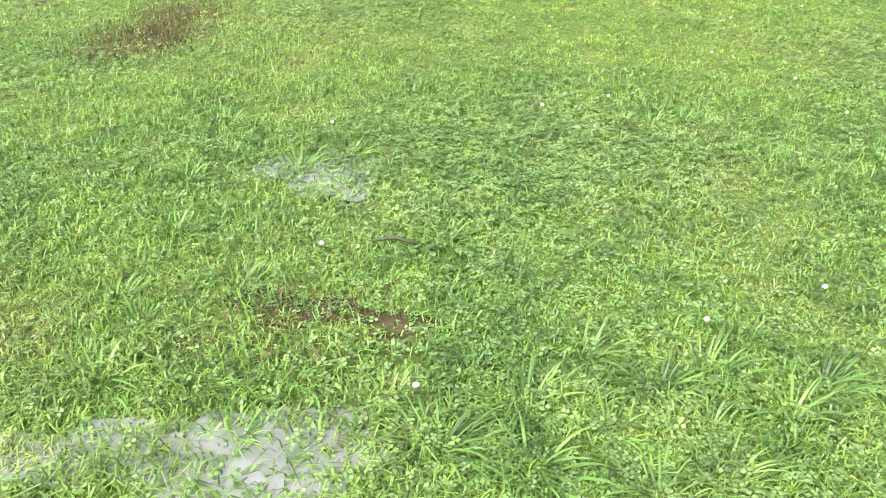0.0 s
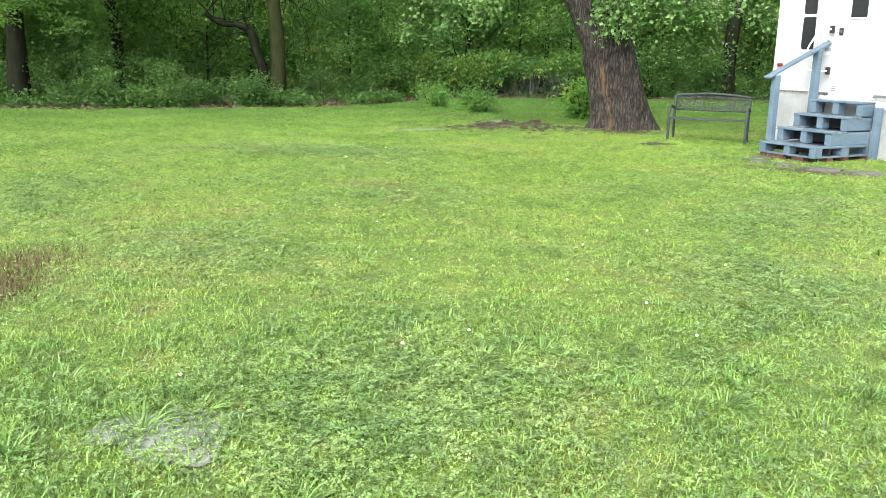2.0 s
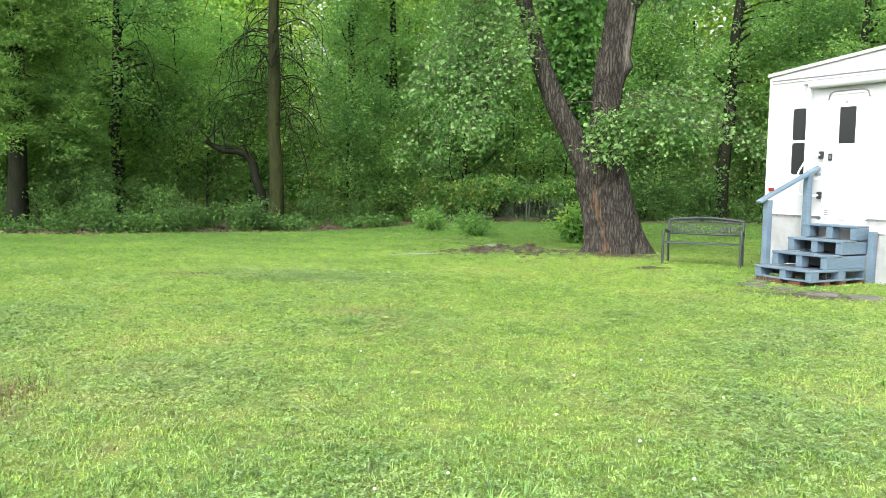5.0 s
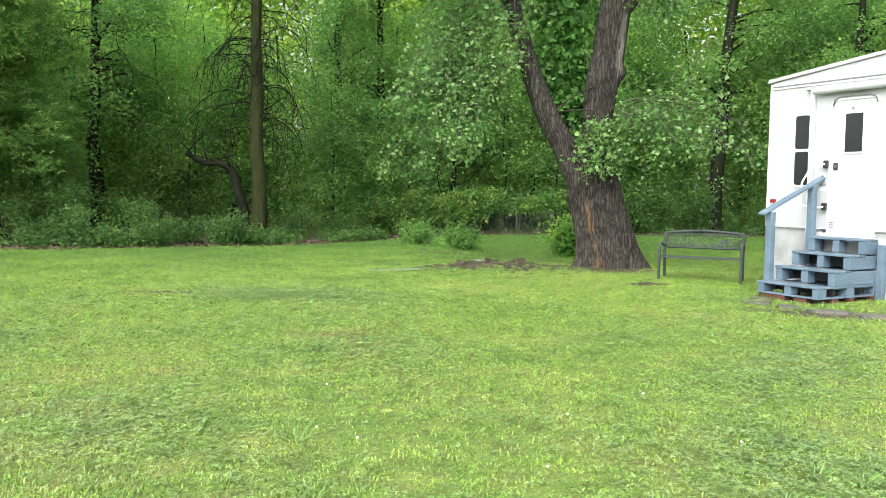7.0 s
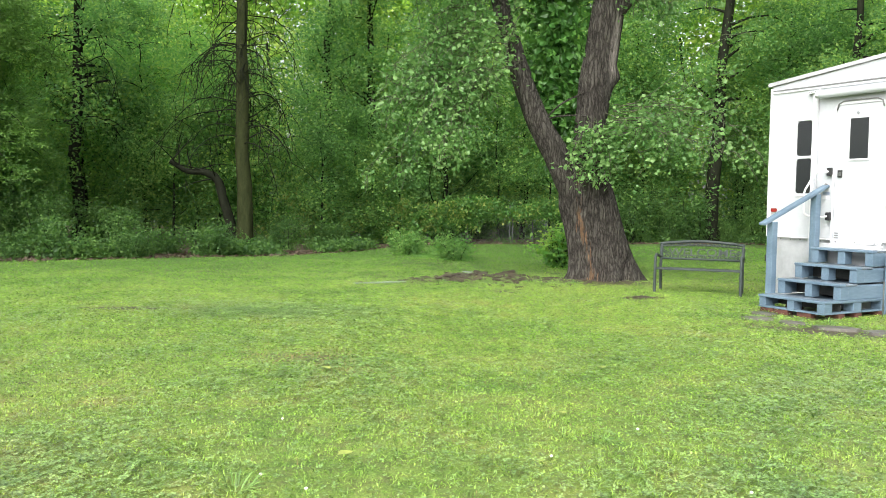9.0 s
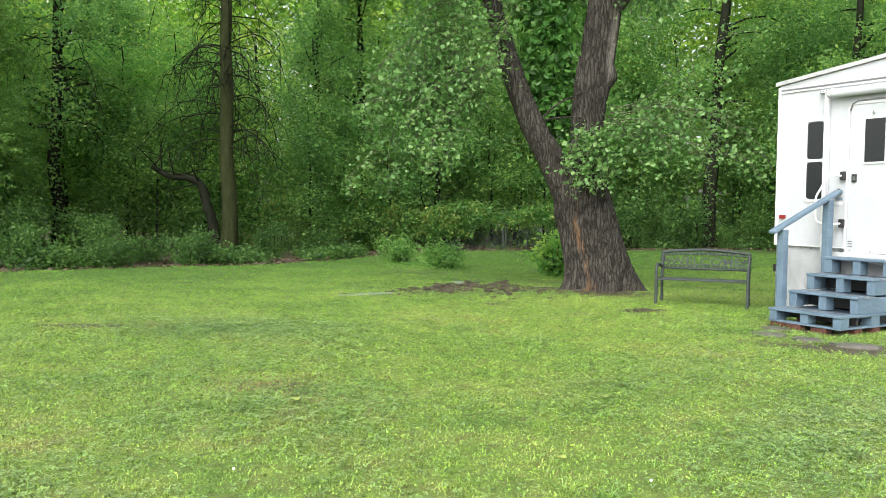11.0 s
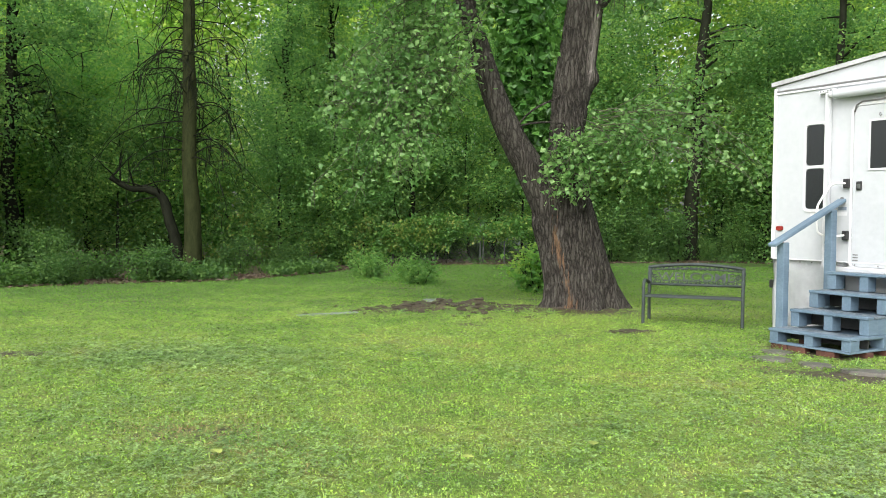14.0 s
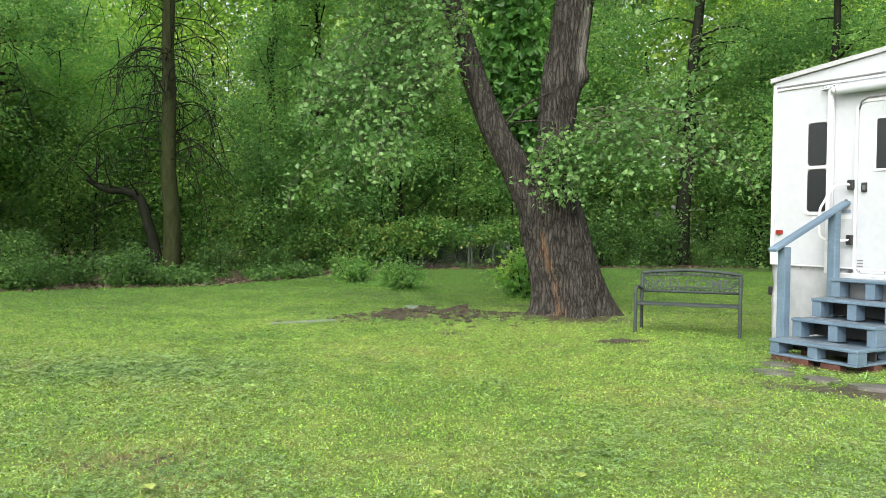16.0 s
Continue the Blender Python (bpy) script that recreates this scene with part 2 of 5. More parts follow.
M_TRUNK = plain("forest_bark", (0.013, 0.016, 0.006), (0.038, 0.046, 0.018), 0.8, scale=9, fine=50, bumps=0.8, depth=0.02, stretch=(1, 1, 0.25), spec=0.05)
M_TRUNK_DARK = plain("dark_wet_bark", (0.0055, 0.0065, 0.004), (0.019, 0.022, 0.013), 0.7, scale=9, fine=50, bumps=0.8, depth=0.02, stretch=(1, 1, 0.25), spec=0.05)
M_TWIG = plain("green_twig", (0.03, 0.04, 0.018), (0.075, 0.08, 0.036), 0.6, scale=9, fine=50)
M_WHITE = plain("white_aluminium_siding", (0.38, 0.40, 0.425), (0.47, 0.49, 0.515), 0.35, scale=1.2, fine=14, bumps=0.05)
M_TRIM = plain("white_trim", (0.46, 0.47, 0.49), (0.64, 0.65, 0.67), 0.4, scale=3, fine=30, bumps=0.05)
M_ROOFEDGE = plain("weathered_roof_edge", (0.28, 0.29, 0.29), (0.52, 0.53, 0.54), 0.6, scale=2.5, fine=30)
M_SKIRT = plain("dirty_vinyl_skirting", (0.46, 0.48, 0.50), (0.66, 0.68, 0.70), 0.35, scale=1.8, fine=12, bumps=0.5, depth=0.03)
M_SEAM = plain("dark_seam", (0.10, 0.10, 0.10), (0.2, 0.2, 0.2), 0.6)
M_BLUE = plain("worn_blue_paint", (0.066, 0.108, 0.150), (0.138, 0.200, 0.260), 0.5, scale=3.5, fine=40, bumps=0.3, stretch=(1, 0.25, 1))
M_BLUEWORN = plain("worn_tread_paint", (0.045, 0.055, 0.065), (0.17, 0.21, 0.245), 0.4, scale=5, fine=40, bumps=0.3)
# Near-black colour that stands in for the shade inside the steps.
M_STEP_SHADE = plain("step_shade_colour", (0.010, 0.011, 0.011), (0.035, 0.037, 0.036), 0.55, scale=5, fine=40, bumps=0.3)
M_IRON = plain("dark_green_grey_iron", (0.020, 0.027, 0.026), (0.050, 0.063, 0.061), 0.7, metal=0.0, scale=6, fine=60, spec=0.3)
M_BLACK = plain("black_plastic", (0.012, 0.012, 0.013), (0.03, 0.03, 0.032), 0.35)
M_STEEL = plain("white_steel", (0.62, 0.62, 0.62), (0.78, 0.78, 0.78), 0.25)
M_GALV = plain("galvanised_steel", (0.05, 0.058, 0.055), (0.11, 0.12, 0.115), 0.55, metal=0.1)
M_RED = plain("red_lens", (0.17, 0.014, 0.012), (0.28, 0.03, 0.022), 0.25)
M_BRICK = plain("red_brick", (0.038, 0.016, 0.011), (0.105, 0.038, 0.025), 0.8, scale=7, fine=60, bumps=0.5)
M_STONE = plain("wet_flagstone", (0.055, 0.052, 0.045), (0.125, 0.115, 0.10), 0.45, scale=5, fine=50, bumps=0.5)
M_PALE = plain("pale_weathered_board", (0.10, 0.125, 0.115), (0.22, 0.25, 0.235), 0.55, scale=4, fine=30)
M_SLATE = plain("sticker_blue_grey", (0.10, 0.13, 0.20), (0.22, 0.26, 0.33), 0.4)
M_DEADLEAF = plain("fallen_leaf", (0.16, 0.22, 0.045), (0.33, 0.37, 0.085), 0.5, scale=9)
M_FLOWER = plain("clover_flower", (0.62, 0.60, 0.50), (0.82, 0.80, 0.72), 0.7, scale=30)

M_GLASS, nt, p, out = shader("dark_window_glass")
p.inputs["Base Color"].default_value = (0.012, 0.015, 0.016, 1)
p.inputs["Roughness"].default_value = 0.08
p.inputs["Specular IOR Level"].default_value = 0.6
drops = noise_node(nt, 130, 2, 0.5)
bump(nt, p, drops, 0.25, 0.002)

M_PUDDLE, nt, p, out = shader("puddle_water")
# Cloudy grey, lightened further in place of bright sky mirrored in the water.
nt.links.new(ramp(nt, noise_node(nt, 5, 4, 0.6), [(0.35, (0.17, 0.178, 0.165)), (0.65, (0.30, 0.31, 0.295))]), p.inputs["Base Color"])
p.inputs["Roughness"].default_value = 0.04
p.inputs["Specular IOR Level"].default_value = 0.8
bump(nt, p, noise_node(nt, 26, 2, 0.5), 0.02, 0.002)
M_MUDWATER, nt, p, out = shader("brown_puddle_water")
nt.links.new(ramp(nt, noise_node(nt, 5, 4, 0.6), [(0.35, (0.040, 0.032, 0.012)), (0.65, (0.095, 0.072, 0.030))]), p.inputs["Base Color"])
p.inputs["Roughness"].default_value = 0.06
bump(nt, p, noise_node(nt, 26, 2, 0.5), 0.08, 0.004)

# ---- building helpers ----
rng = np.random.default_rng(7)


def mesh_np(name, verts, tris, material=None, smooth=False):
    """A mesh from arrays of points and of triangles or quads."""
    me = bpy.data.meshes.new(name)
    verts, tris = np.asarray(verts, np.float32), np.asarray(tris, np.int32)
    k = tris.shape[1]
    me.vertices.add(len(verts))
    me.vertices.foreach_set("co", verts.ravel())
    me.loops.add(tris.size)
    me.loops.foreach_set("vertex_index", tris.ravel())
    me.polygons.add(len(tris))
    me.polygons.foreach_set("loop_start", np.arange(0, tris.size, k, dtype=np.int32))
    me.polygons.foreach_set("use_smooth", np.full(len(tris), smooth))
    me.update(calc_edges=True)
    if material:
        me.materials.append(material)
    return me


def joined(chunks):
    """Several (verts, faces) arrays as one."""
    vs, fs, n = [], [], 0
    for v, f in chunks:
        vs.append(v)
        fs.append(np.asarray(f) + n)
        n += len(v)
    return np.concatenate(vs), np.concatenate(fs)


def thing(name, label, category, m=None, group="", kind=""):
    ob = tagged(new(name), label, category, group, kind)
    ob.empty_display_size = 0.2
    ob.matrix_world = m or Matrix()
    return ob


def part(name, shape, material=None, parent=None, label=""):
    """One mesh object from a bmesh or a mesh, under a thing or a part."""
    if isinstance(shape, bmesh.types.BMesh):
        me = bpy.data.meshes.new(name)
        shape.to_mesh(me)
        shape.free()
    else:
        me = shape
    if material and not me.materials:
        me.materials.append(material)
    ob = new(name, me)
    ob.parent = parent
    return tagged(ob, label)


def box(size, at, turn=(0, 0, 0), bevel=0.004, bm=None):
    """A bevelled block, centred at a place; added to bm where given."""
    own = bmesh.new()
    bmesh.ops.create_cube(own, size=1.0, matrix=Matrix.Diagonal((*size, 1)))
    if bevel:
        bmesh.ops.bevel(own, geom=own.edges[:], offset=min(bevel, min(size) * 0.4), segments=2, affect="EDGES", profile=0.5)
    own.transform(pose(*at, *turn))
    if bm is None:
        return own
    tmp = bpy.data.meshes.new("tmp")
    own.to_mesh(tmp)
    own.free()
    bm.from_mesh(tmp)
    bpy.data.meshes.remove(tmp)
    return bm


def tube_np(path, radii, sides=8, rough=0.0, seed=0):
    """A swept tube with closed ends, in quads."""
    path, r = np.asarray(path, float), np.asarray(radii, float)
    t = np.gradient(path, axis=0)
    t /= np.linalg.norm(t, axis=1)[:, None] + 1e-9
    ref = np.where(np.abs(t[:, 2:3]) > 0.9, [[1.0, 0, 0]], [[0, 0, 1.0]])
    u = np.cross(t, ref)
    if np.any((u[1:] * u[:-1]).sum(1) < 0):
        u = np.cross(t, np.broadcast_to([0.31, 0.93, 0.17], t.shape))
    u /= np.linalg.norm(u, axis=1)[:, None] + 1e-9
    w = np.cross(t, u)
    a = np.linspace(0, 2 * np.pi, sides, endpoint=False)
    rr = r[:, None] * np.ones(sides)
    if rough:
        g = np.random.default_rng(seed)
        rr = rr * (1 + rough * g.normal(size=rr.shape))
    v = path[:, None] + rr[..., None] * (np.cos(a)[None, :, None] * u[:, None] + np.sin(a)[None, :, None] * w[:, None])
    n = len(path)
    i, j = np.meshgrid(np.arange(n - 1), np.arange(sides), indexing="ij")
    k = (j + 1) % sides
    f = np.stack([i * sides + j, i * sides + k, (i + 1) * sides + k, (i + 1) * sides + j], -1).reshape(-1, 4)
    return v.reshape(-1, 3), f


def rod(points, r, sides=10, closed_ends=True):
    """A round bar along points as a bmesh."""
    v, f = tube_np(points, np.full(len(points), r), sides)
    bm = bmesh.new()
    vs = [bm.verts.new(c) for c in v]
    for q in f:
        bm.faces.new([vs[i] for i in q])
    if closed_ends:
        bm.faces.new(vs[:sides][::-1])
        bm.faces.new(vs[-sides:])
    for fc in bm.faces:
        fc.smooth = True
    return bm


def smooth_path(points, n):
    """n points on a Catmull-Rom curve through the given ones."""
    p = np.asarray(points, float)
    q = np.vstack([2 * p[0] - p[1], p, 2 * p[-1] - p[-2]])
    s = np.linspace(0, len(p) - 1 - 1e-6, n)
    i = s.astype(int)
    f = (s - i)[:, None]
    a, b, c, d = q[i], q[i + 1], q[i + 2], q[i + 3]
    return 0.5 * (2 * b + (c - a) * f + (2 * a - 5 * b + 4 * c - d) * f**2 + (3 * b - a - 3 * c + d) * f**3)


def leaves_np(at, length, width, g, droop=0.35, flat=0.5):
    """Folded diamond leaves, two triangles each, at the given points."""
    n = len(at)
    u = g.normal(size=(n, 3))
    u[:, 2] = u[:, 2] * (1 - flat) - droop
    u /= np.linalg.norm(u, axis=1)[:, None]
    w = g.normal(size=(n, 3)) * (1, 1, 0.6)
    w -= (w * u).sum(1)[:, None] * u
    w /= np.linalg.norm(w, axis=1)[:, None] + 1e-9
    up = np.cross(u, w)
    size = g.uniform(0.65, 1.25, n)[:, None]
    l, d = length * size, width * size
    mid = at + 0.42 * l * u
    v = np.stack([at, mid + 0.5 * d * w + 0.12 * d * up, at + l * u - 0.08 * l * up, mid - 0.5 * d * w + 0.12 * d * up], 1).reshape(-1, 3)
    b = 4 * np.arange(n)[:, None]
    f = np.concatenate([b + (0, 1, 2), b + (0, 2, 3)], 1).reshape(-1, 3)
    return v, f


def clumps_np(centres, each, spread, g):
    """Points gathered round centres, denser in the middle, flattened."""
    c = np.repeat(np.asarray(centres, float), each, axis=0)
    return c + g.normal(size=c.shape) * spread


# ---- the lie of the land ----
EDGE_X = np.array([-60, -30, -14, -11.6, -9.9, -7.8, -5.8, -5.2, -4.5, -3.7, -0.5, 6.0, 12.0, 30.0, 60.0])
EDGE_Y = np.array([22, 20, 18.2, 17.9, 18.5, 20.9, 22.9, 25.0, 28.2, 30.2, 31.6, 34.0, 34.5, 33.0, 30.0])


def wood_edge(x):
    """Where the lawn ends and the woods begin."""
    return np.interp(x, EDGE_X, EDGE_Y)


def land(x, y):
    """Height of the ground."""
    x, y = np.asarray(x, float), np.asarray(y, float)
    z = -0.02 * np.clip(y - 14.3, 0, 12.1)
    z = z + 0.012 * np.sin(1.7 * x + 0.6 * y) * np.sin(0.9 * y - 0.5 * x) * np.clip(y / 6, 0, 1)
    mound = np.exp(-(((x + 0.75) / 1.15) ** 2 + ((y - 15.5) / 0.85) ** 2) * 1.4)
    roots = np.exp(-(((x - 1.2) / 1.0) ** 2 + ((y - 16.05) / 0.95) ** 2) * 1.6)
    lumps = 0.6 + 0.4 * np.sin(5.1 * x + 2.0 * y) * np.sin(6.3 * y - 1.7 * x) + 0.25 * np.sin(13 * x) * np.sin(11 * y + 3 * x)
    return z + 0.17 * mound * lumps + 0.08 * roots


BARE = [  # x, y, half-lengths, turn: worn or wet soil
    (-0.85, 15.35, 1.1, 0.46, 18, 1.25), (0.15, 16.1, 0.75, 0.33, 12, 1.2), (1.2, 15.5, 0.8, 0.45, 0), (1.50, 13.3, 0.20, 0.13, 10, 2.2), (0.8, 12.95, 0.22, 0.10, 0, 0.9),
    (-4.6, 10.95, 0.55, 0.15, 5, 1.6), (-0.4, 13.8, 0.22, 0.12, 0), (3.1, 10.75, 0.8, 0.2, -25, 1.4), (-0.95, 1.5, 0.4, 0.25, 15, 0.62), (-0.7, 1.72, 0.18, 0.12, 0, 0.75),
    (-3.08, 4.3, 0.22, 0.55, 8, 0.6), (-4.2, 4.7, 0.5, 0.3, -30, 0.6), (-1.8, 8.3, 0.5, 0.28, 20, 0.62), (2.1, 12.2, 0.25, 0.1, 0, 0.5), (1.35, 5.3, 0.25, 0.12, 10, 0.4),
    (0.58, 3.02, 0.18, 0.13, 0, 0.4), (-2.0, 5.6, 0.25, 0.12, 30, 0.4), (-3.3, 7.2, 0.4, 0.12, 20, 0.5), (0.9, 6.9, 0.3, 0.12, -10, 0.4), (-0.6, 20.0, 0.8, 0.12, 0), (1.2, 17.9, 1.2, 0.14, 5),
    (-5.9, 16.2, 0.5, 0.1, 20), (3.2, 17.2, 1.0, 0.1, 8), (-2.2, 20.2, 0.7, 0.14, 10), (-3.4, 24.1, 0.6, 0.2, 0), (0.1, 30.0, 1.0, 0.15, 10), (3.2, 12.0, 0.5, 0.25, -50),
]


def bare_at(x, y):
    """How bare the soil is, 0 to 1."""
    out = np.zeros(np.shape(x))
    ragged = 0.72 + 0.28 * np.sin(23 * x + 9 * y) * np.sin(19 * y - 7 * x)
    for cx, cy, a, b, turn, *strength in BARE:
        c, s = math.cos(radians(turn)), math.sin(radians(turn))
        u, v = (x - cx) * c + (y - cy) * s, -(x - cx) * s + (y - cy) * c
        out = np.maximum(out, (strength[0] if strength else 1.15) * np.exp(-0.7 * ((u / a) ** 2 + (v / b) ** 2)))
    return np.clip(out * ragged, 0, 1)


def build_ground():
    xs = np.concatenate([[-1500, -500, -200, -90, -50, -34], np.concatenate([np.arange(-24, -7, 0.25), np.arange(-7, 5, 0.07), np.arange(5, 16, 0.25)]), [18, 24, 34, 50, 90, 200, 500, 1500]])
    ys = np.concatenate([[-1500, -400, -120, -40, -16, -6], np.concatenate([np.arange(-2, 19, 0.07), np.arange(19, 37, 0.25)]), [40, 48, 60, 90, 200, 500, 1500]])
    gx, gy = np.meshgrid(xs, ys)
    n = len(xs)
    v = np.stack([gx.ravel(), gy.ravel(), land(gx, gy).ravel() + 0.003 * rng.normal(size=gx.size)], 1)
    i, j = np.meshgrid(np.arange(len(ys) - 1), np.arange(n - 1), indexing="ij")
    f = np.stack([i * n + j, i * n + j + 1, (i + 1) * n + j + 1, (i + 1) * n + j], -1).reshape(-1, 4)
    me = mesh_np("ground", v, f, M_GROUND, True)
    a = me.attributes.new("bare", "FLOAT", "POINT")
    a.data.foreach_set("value", bare_at(v[:, 0], v[:, 1]).astype(np.float32))
    a = me.attributes.new("litter", "FLOAT", "POINT")
    d = np.clip((v[:, 1] - wood_edge(v[:, 0]) + 0.2) / 0.5, 0, 1) * (v[:, 1] < 41)
    a.data.foreach_set("value", d.astype(np.float32))
    tagged(new("ground", me), "mown lawn with bare soil and leaf litter under the trees", "lawn", kind="structure")


build_ground()

# ---- the white trailer ----
TRAILER = Matrix.Translation((3.258, 13.831, 0)) @ Matrix.Rotation(radians(-55), 4, "Z")
# In the trailer's own axes: x along its side from the rear corner, -y outwards from that side, z up.


def prism(outline, depth, y0=0.0):
    """A solid from an outline in x, z, running from y0 to y0 + depth."""
    bm = bmesh.new()
    a = [bm.verts.new((x, y0, z)) for x, z in outline]
    b = [bm.verts.new((x, y0 + depth, z)) for x, z in outline]
    bm.faces.new(a)
    bm.faces.new(b[::-1])
    for i in range(len(a)):
        j = (i + 1) % len(a)
        bm.faces.new((a[j], a[i], b[i], b[j]))
    bmesh.ops.recalc_face_normals(bm, faces=bm.faces[:])
    return bm


def rounded(w, h, r, n=5):
    """A rounded rectangle outline round the origin."""
    pts = []
    for cx, cz, a0 in ((w / 2 - r, h / 2 - r, 0), (-w / 2 + r, h / 2 - r, 90), (-w / 2 + r, -h / 2 + r, 180), (w / 2 - r, -h / 2 + r, 270)):
        for k in range(n + 1):
            a = radians(a0 + 90 * k / n)
            pts.append((cx + r * math.cos(a), cz + r * math.sin(a)))
    return pts


def rounded_plate(w, h, r, depth, at, bevel=0.003):
    """A rounded plate standing out from the side of the trailer, its back at y = at[1]."""
    bm = prism([(x + at[0], z + at[2]) for x, z in rounded(w, h, r)], -depth, at[1])
    return bm


def ring(w, h, r, band, depth, at):
    """A rounded frame with an open middle."""
    outer, inner = rounded(w, h, r), rounded(w - 2 * band, h - 2 * band, max(r - band, 0.004))
    bm = bmesh.new()
    rows = []
    for pts, y in ((outer, at[1]), (outer, at[1] - depth), (inner, at[1] - depth), (inner, at[1])):
        rows.append([bm.verts.new((x + at[0], y, z + at[2])) for x, z in pts])
    n = len(outer)
    for a, b in ((0, 1), (1, 2), (2, 3), (3, 0)):
        for i in range(n):
            j = (i + 1) % n
            bm.faces.new((rows[a][i], rows[a][j], rows[b][j], rows[b][i]))
    bmesh.ops.recalc_face_normals(bm, faces=bm.faces[:])
    return bm


def build_trailer():
    t = thing("travel_trailer", "white travel trailer with grey skirting on the grass", "trailer", TRAILER)
    side = [(0, 0.86), (0.03, 0.80), (6.6, 0.80), (6.6, 3.34), (4.2, 3.34), (1.72, 3.09), (0, 2.90)]
    body = prism(side, 2.4)
    bmesh.ops.bevel(body, geom=[e for e in body.edges if abs(e.verts[0].co.x) < 0.05 and abs(e.verts[1].co.x) < 0.05 and abs(e.verts[0].co.z - e.verts[1].co.z) > 1], offset=0.03, segments=3, affect="EDGES")
    part("body", body, M_WHITE, t)
    roof = prism([(-0.02, 2.905), (1.72, 3.095), (4.2, 3.345), (6.62, 3.345), (6.62, 3.385), (4.2, 3.39), (1.72, 3.14), (-0.02, 2.955)], 2.46, -0.03)
    part("roof_edge", roof, M_ROOFEDGE, t, "weathered grey roof edge trim")
    vent = box((0.42, 0.4, 0.14), (1.75, 0.9, 3.19), bevel=0.03)
    part("roof_vent", vent, M_TRIM, t, "white plastic roof vent")
    part("trim_strip", box((6.5, 0.012, 0.018), (3.27, -0.005, 2.845), bevel=0.003), M_SEAM, t, "thin dark trim line")
    part("drip_rail", box((6.5, 0.02, 0.022), (3.27, -0.008, 2.815), bevel=0.005), M_TRIM, t)
    part("corner_trim", box((0.045, 0.014, 2.02), (0.028, -0.005, 1.87), bevel=0.005), M_TRIM, t)
    # skirting: three dented sheets down to the ground
    for k, (x0, x1) in enumerate(((0.04, 0.98), (0.985, 2.6), (2.605, 6.5))):
        nx, nz = 26, 14
        g = np.random.default_rng(20 + k)
        v = []
        for i in range(nx + 1):
            for j in range(nz + 1):
                x, z = x0 + (x1 - x0) * i / nx, -0.05 + 0.91 * j / nz
                dent = 0.05 * noise.noise(Vector((x * 3.1, z * 2.3, k * 7.0))) + 0.02 * noise.noise(Vector((x * 9, z * 7, 3.0)))
                v.append((x + 0.02 * (1 - j / nz) * (i == 0), -0.012 + dent * min(1, 3 * (1 - j / nz)) - 0.03 * (1 - j / nz), z))
        n = nz + 1
        f = [(i * n + j, (i + 1) * n + j, (i + 1) * n + j + 1, i * n + j + 1) for i in range(nx) for j in range(nz)]
        bm = bmesh.new()
        vs = [bm.verts.new(c) for c in v]
        for q in f:
            bm.faces.new([vs[i] for i in q]).smooth = True
        bmesh.ops.solidify(bm, geom=bm.faces[:], thickness=0.006)
        sheet = part("skirting_panel", bm, M_SKIRT, t, "dented grey-white skirting sheet")
        part("skirting_rail", box((x1 - x0, 0.02, 0.014), ((x0 + x1) / 2, -0.02, 0.865), bevel=0.004), M_TRIM, sheet)
        for i in range(6):
            x = x0 + (x1 - x0) * (i + 0.5) / 6
            part("screw", box((0.014, 0.008, 0.014), (x, -0.034, 0.84), bevel=0.003), M_SEAM, sheet)
    part("rear_skirting", box((0.02, 2.3, 0.9), (0.05, 1.2, 0.41)), M_SKIRT, t, "grey-white skirting sheet")
    # slim two-part window
    win = part("window", ring(0.29, 1.02, 0.06, 0.028, 0.018, (0.585, -0.002, 1.93)), M_TRIM, t, "slim two-part window with rounded frame")
    part("pane", rounded_plate(0.235, 0.455, 0.045, 0.006, (0.585, -0.003, 2.178)), M_GLASS, win, "dark rain-speckled glass")
    part("pane", rounded_plate(0.235, 0.455, 0.045, 0.006, (0.585, -0.003, 1.682)), M_GLASS, win, "dark rain-speckled glass")
    part("window_bar", box((0.245, 0.016, 0.034), (0.585, -0.009, 1.93), bevel=0.004), M_TRIM, win)
    # entry door
    door = part("door", rounded_plate(0.655, 1.74, 0.07, 0.022, (1.40, -0.004, 1.69)), M_WHITE, t, "white entry door, closed")
    part("door_frame", ring(0.725, 1.81, 0.10, 0.03, 0.032, (1.40, -0.001, 1.69)), M_TRIM, door)
    part("drip_cap", rod([(1.08, -0.04, 2.50), (1.10, -0.04, 2.575), (1.17, -0.04, 2.607), (1.40, -0.04, 2.612), (1.63, -0.04, 2.607), (1.70, -0.04, 2.575), (1.72, -0.04, 2.50)], 0.009, 8), M_SEAM, door, "dark rubber drip cap")
    part("door_window", rounded_plate(0.262, 0.505, 0.012, 0.008, (1.40, -0.027, 2.135)), M_GLASS, door, "dark door glass")
    part("window_frame", ring(0.30, 0.545, 0.02, 0.022, 0.014, (1.40, -0.025, 2.135)), M_TRIM, door)
    latch = part("latch", box((0.062, 0.022, 0.098), (1.15, -0.036, 1.70), bevel=0.008), M_BLACK, door, "black door latch")
    part("paddle", box((0.032, 0.02, 0.05), (1.155, -0.05, 1.695), bevel=0.008), M_GALV, latch)
    part("coat_hook", rod([(1.37, -0.03, 2.47), (1.37, -0.05, 2.45), (1.385, -0.055, 2.43), (1.40, -0.05, 2.45)], 0.006, 8), M_SEAM, door, "small dark hook")
    for z in (1.0, 1.69, 2.35):
        part("hinge", box((0.02, 0.02, 0.1), (1.752, -0.03, z), bevel=0.004), M_TRIM, door)
    # awning arm and roller
    arm = part("awning_arm", box((0.062, 0.05, 1.95), (0.755, -0.03, 1.77), bevel=0.008), M_TRIM, t, "white folded awning arm")
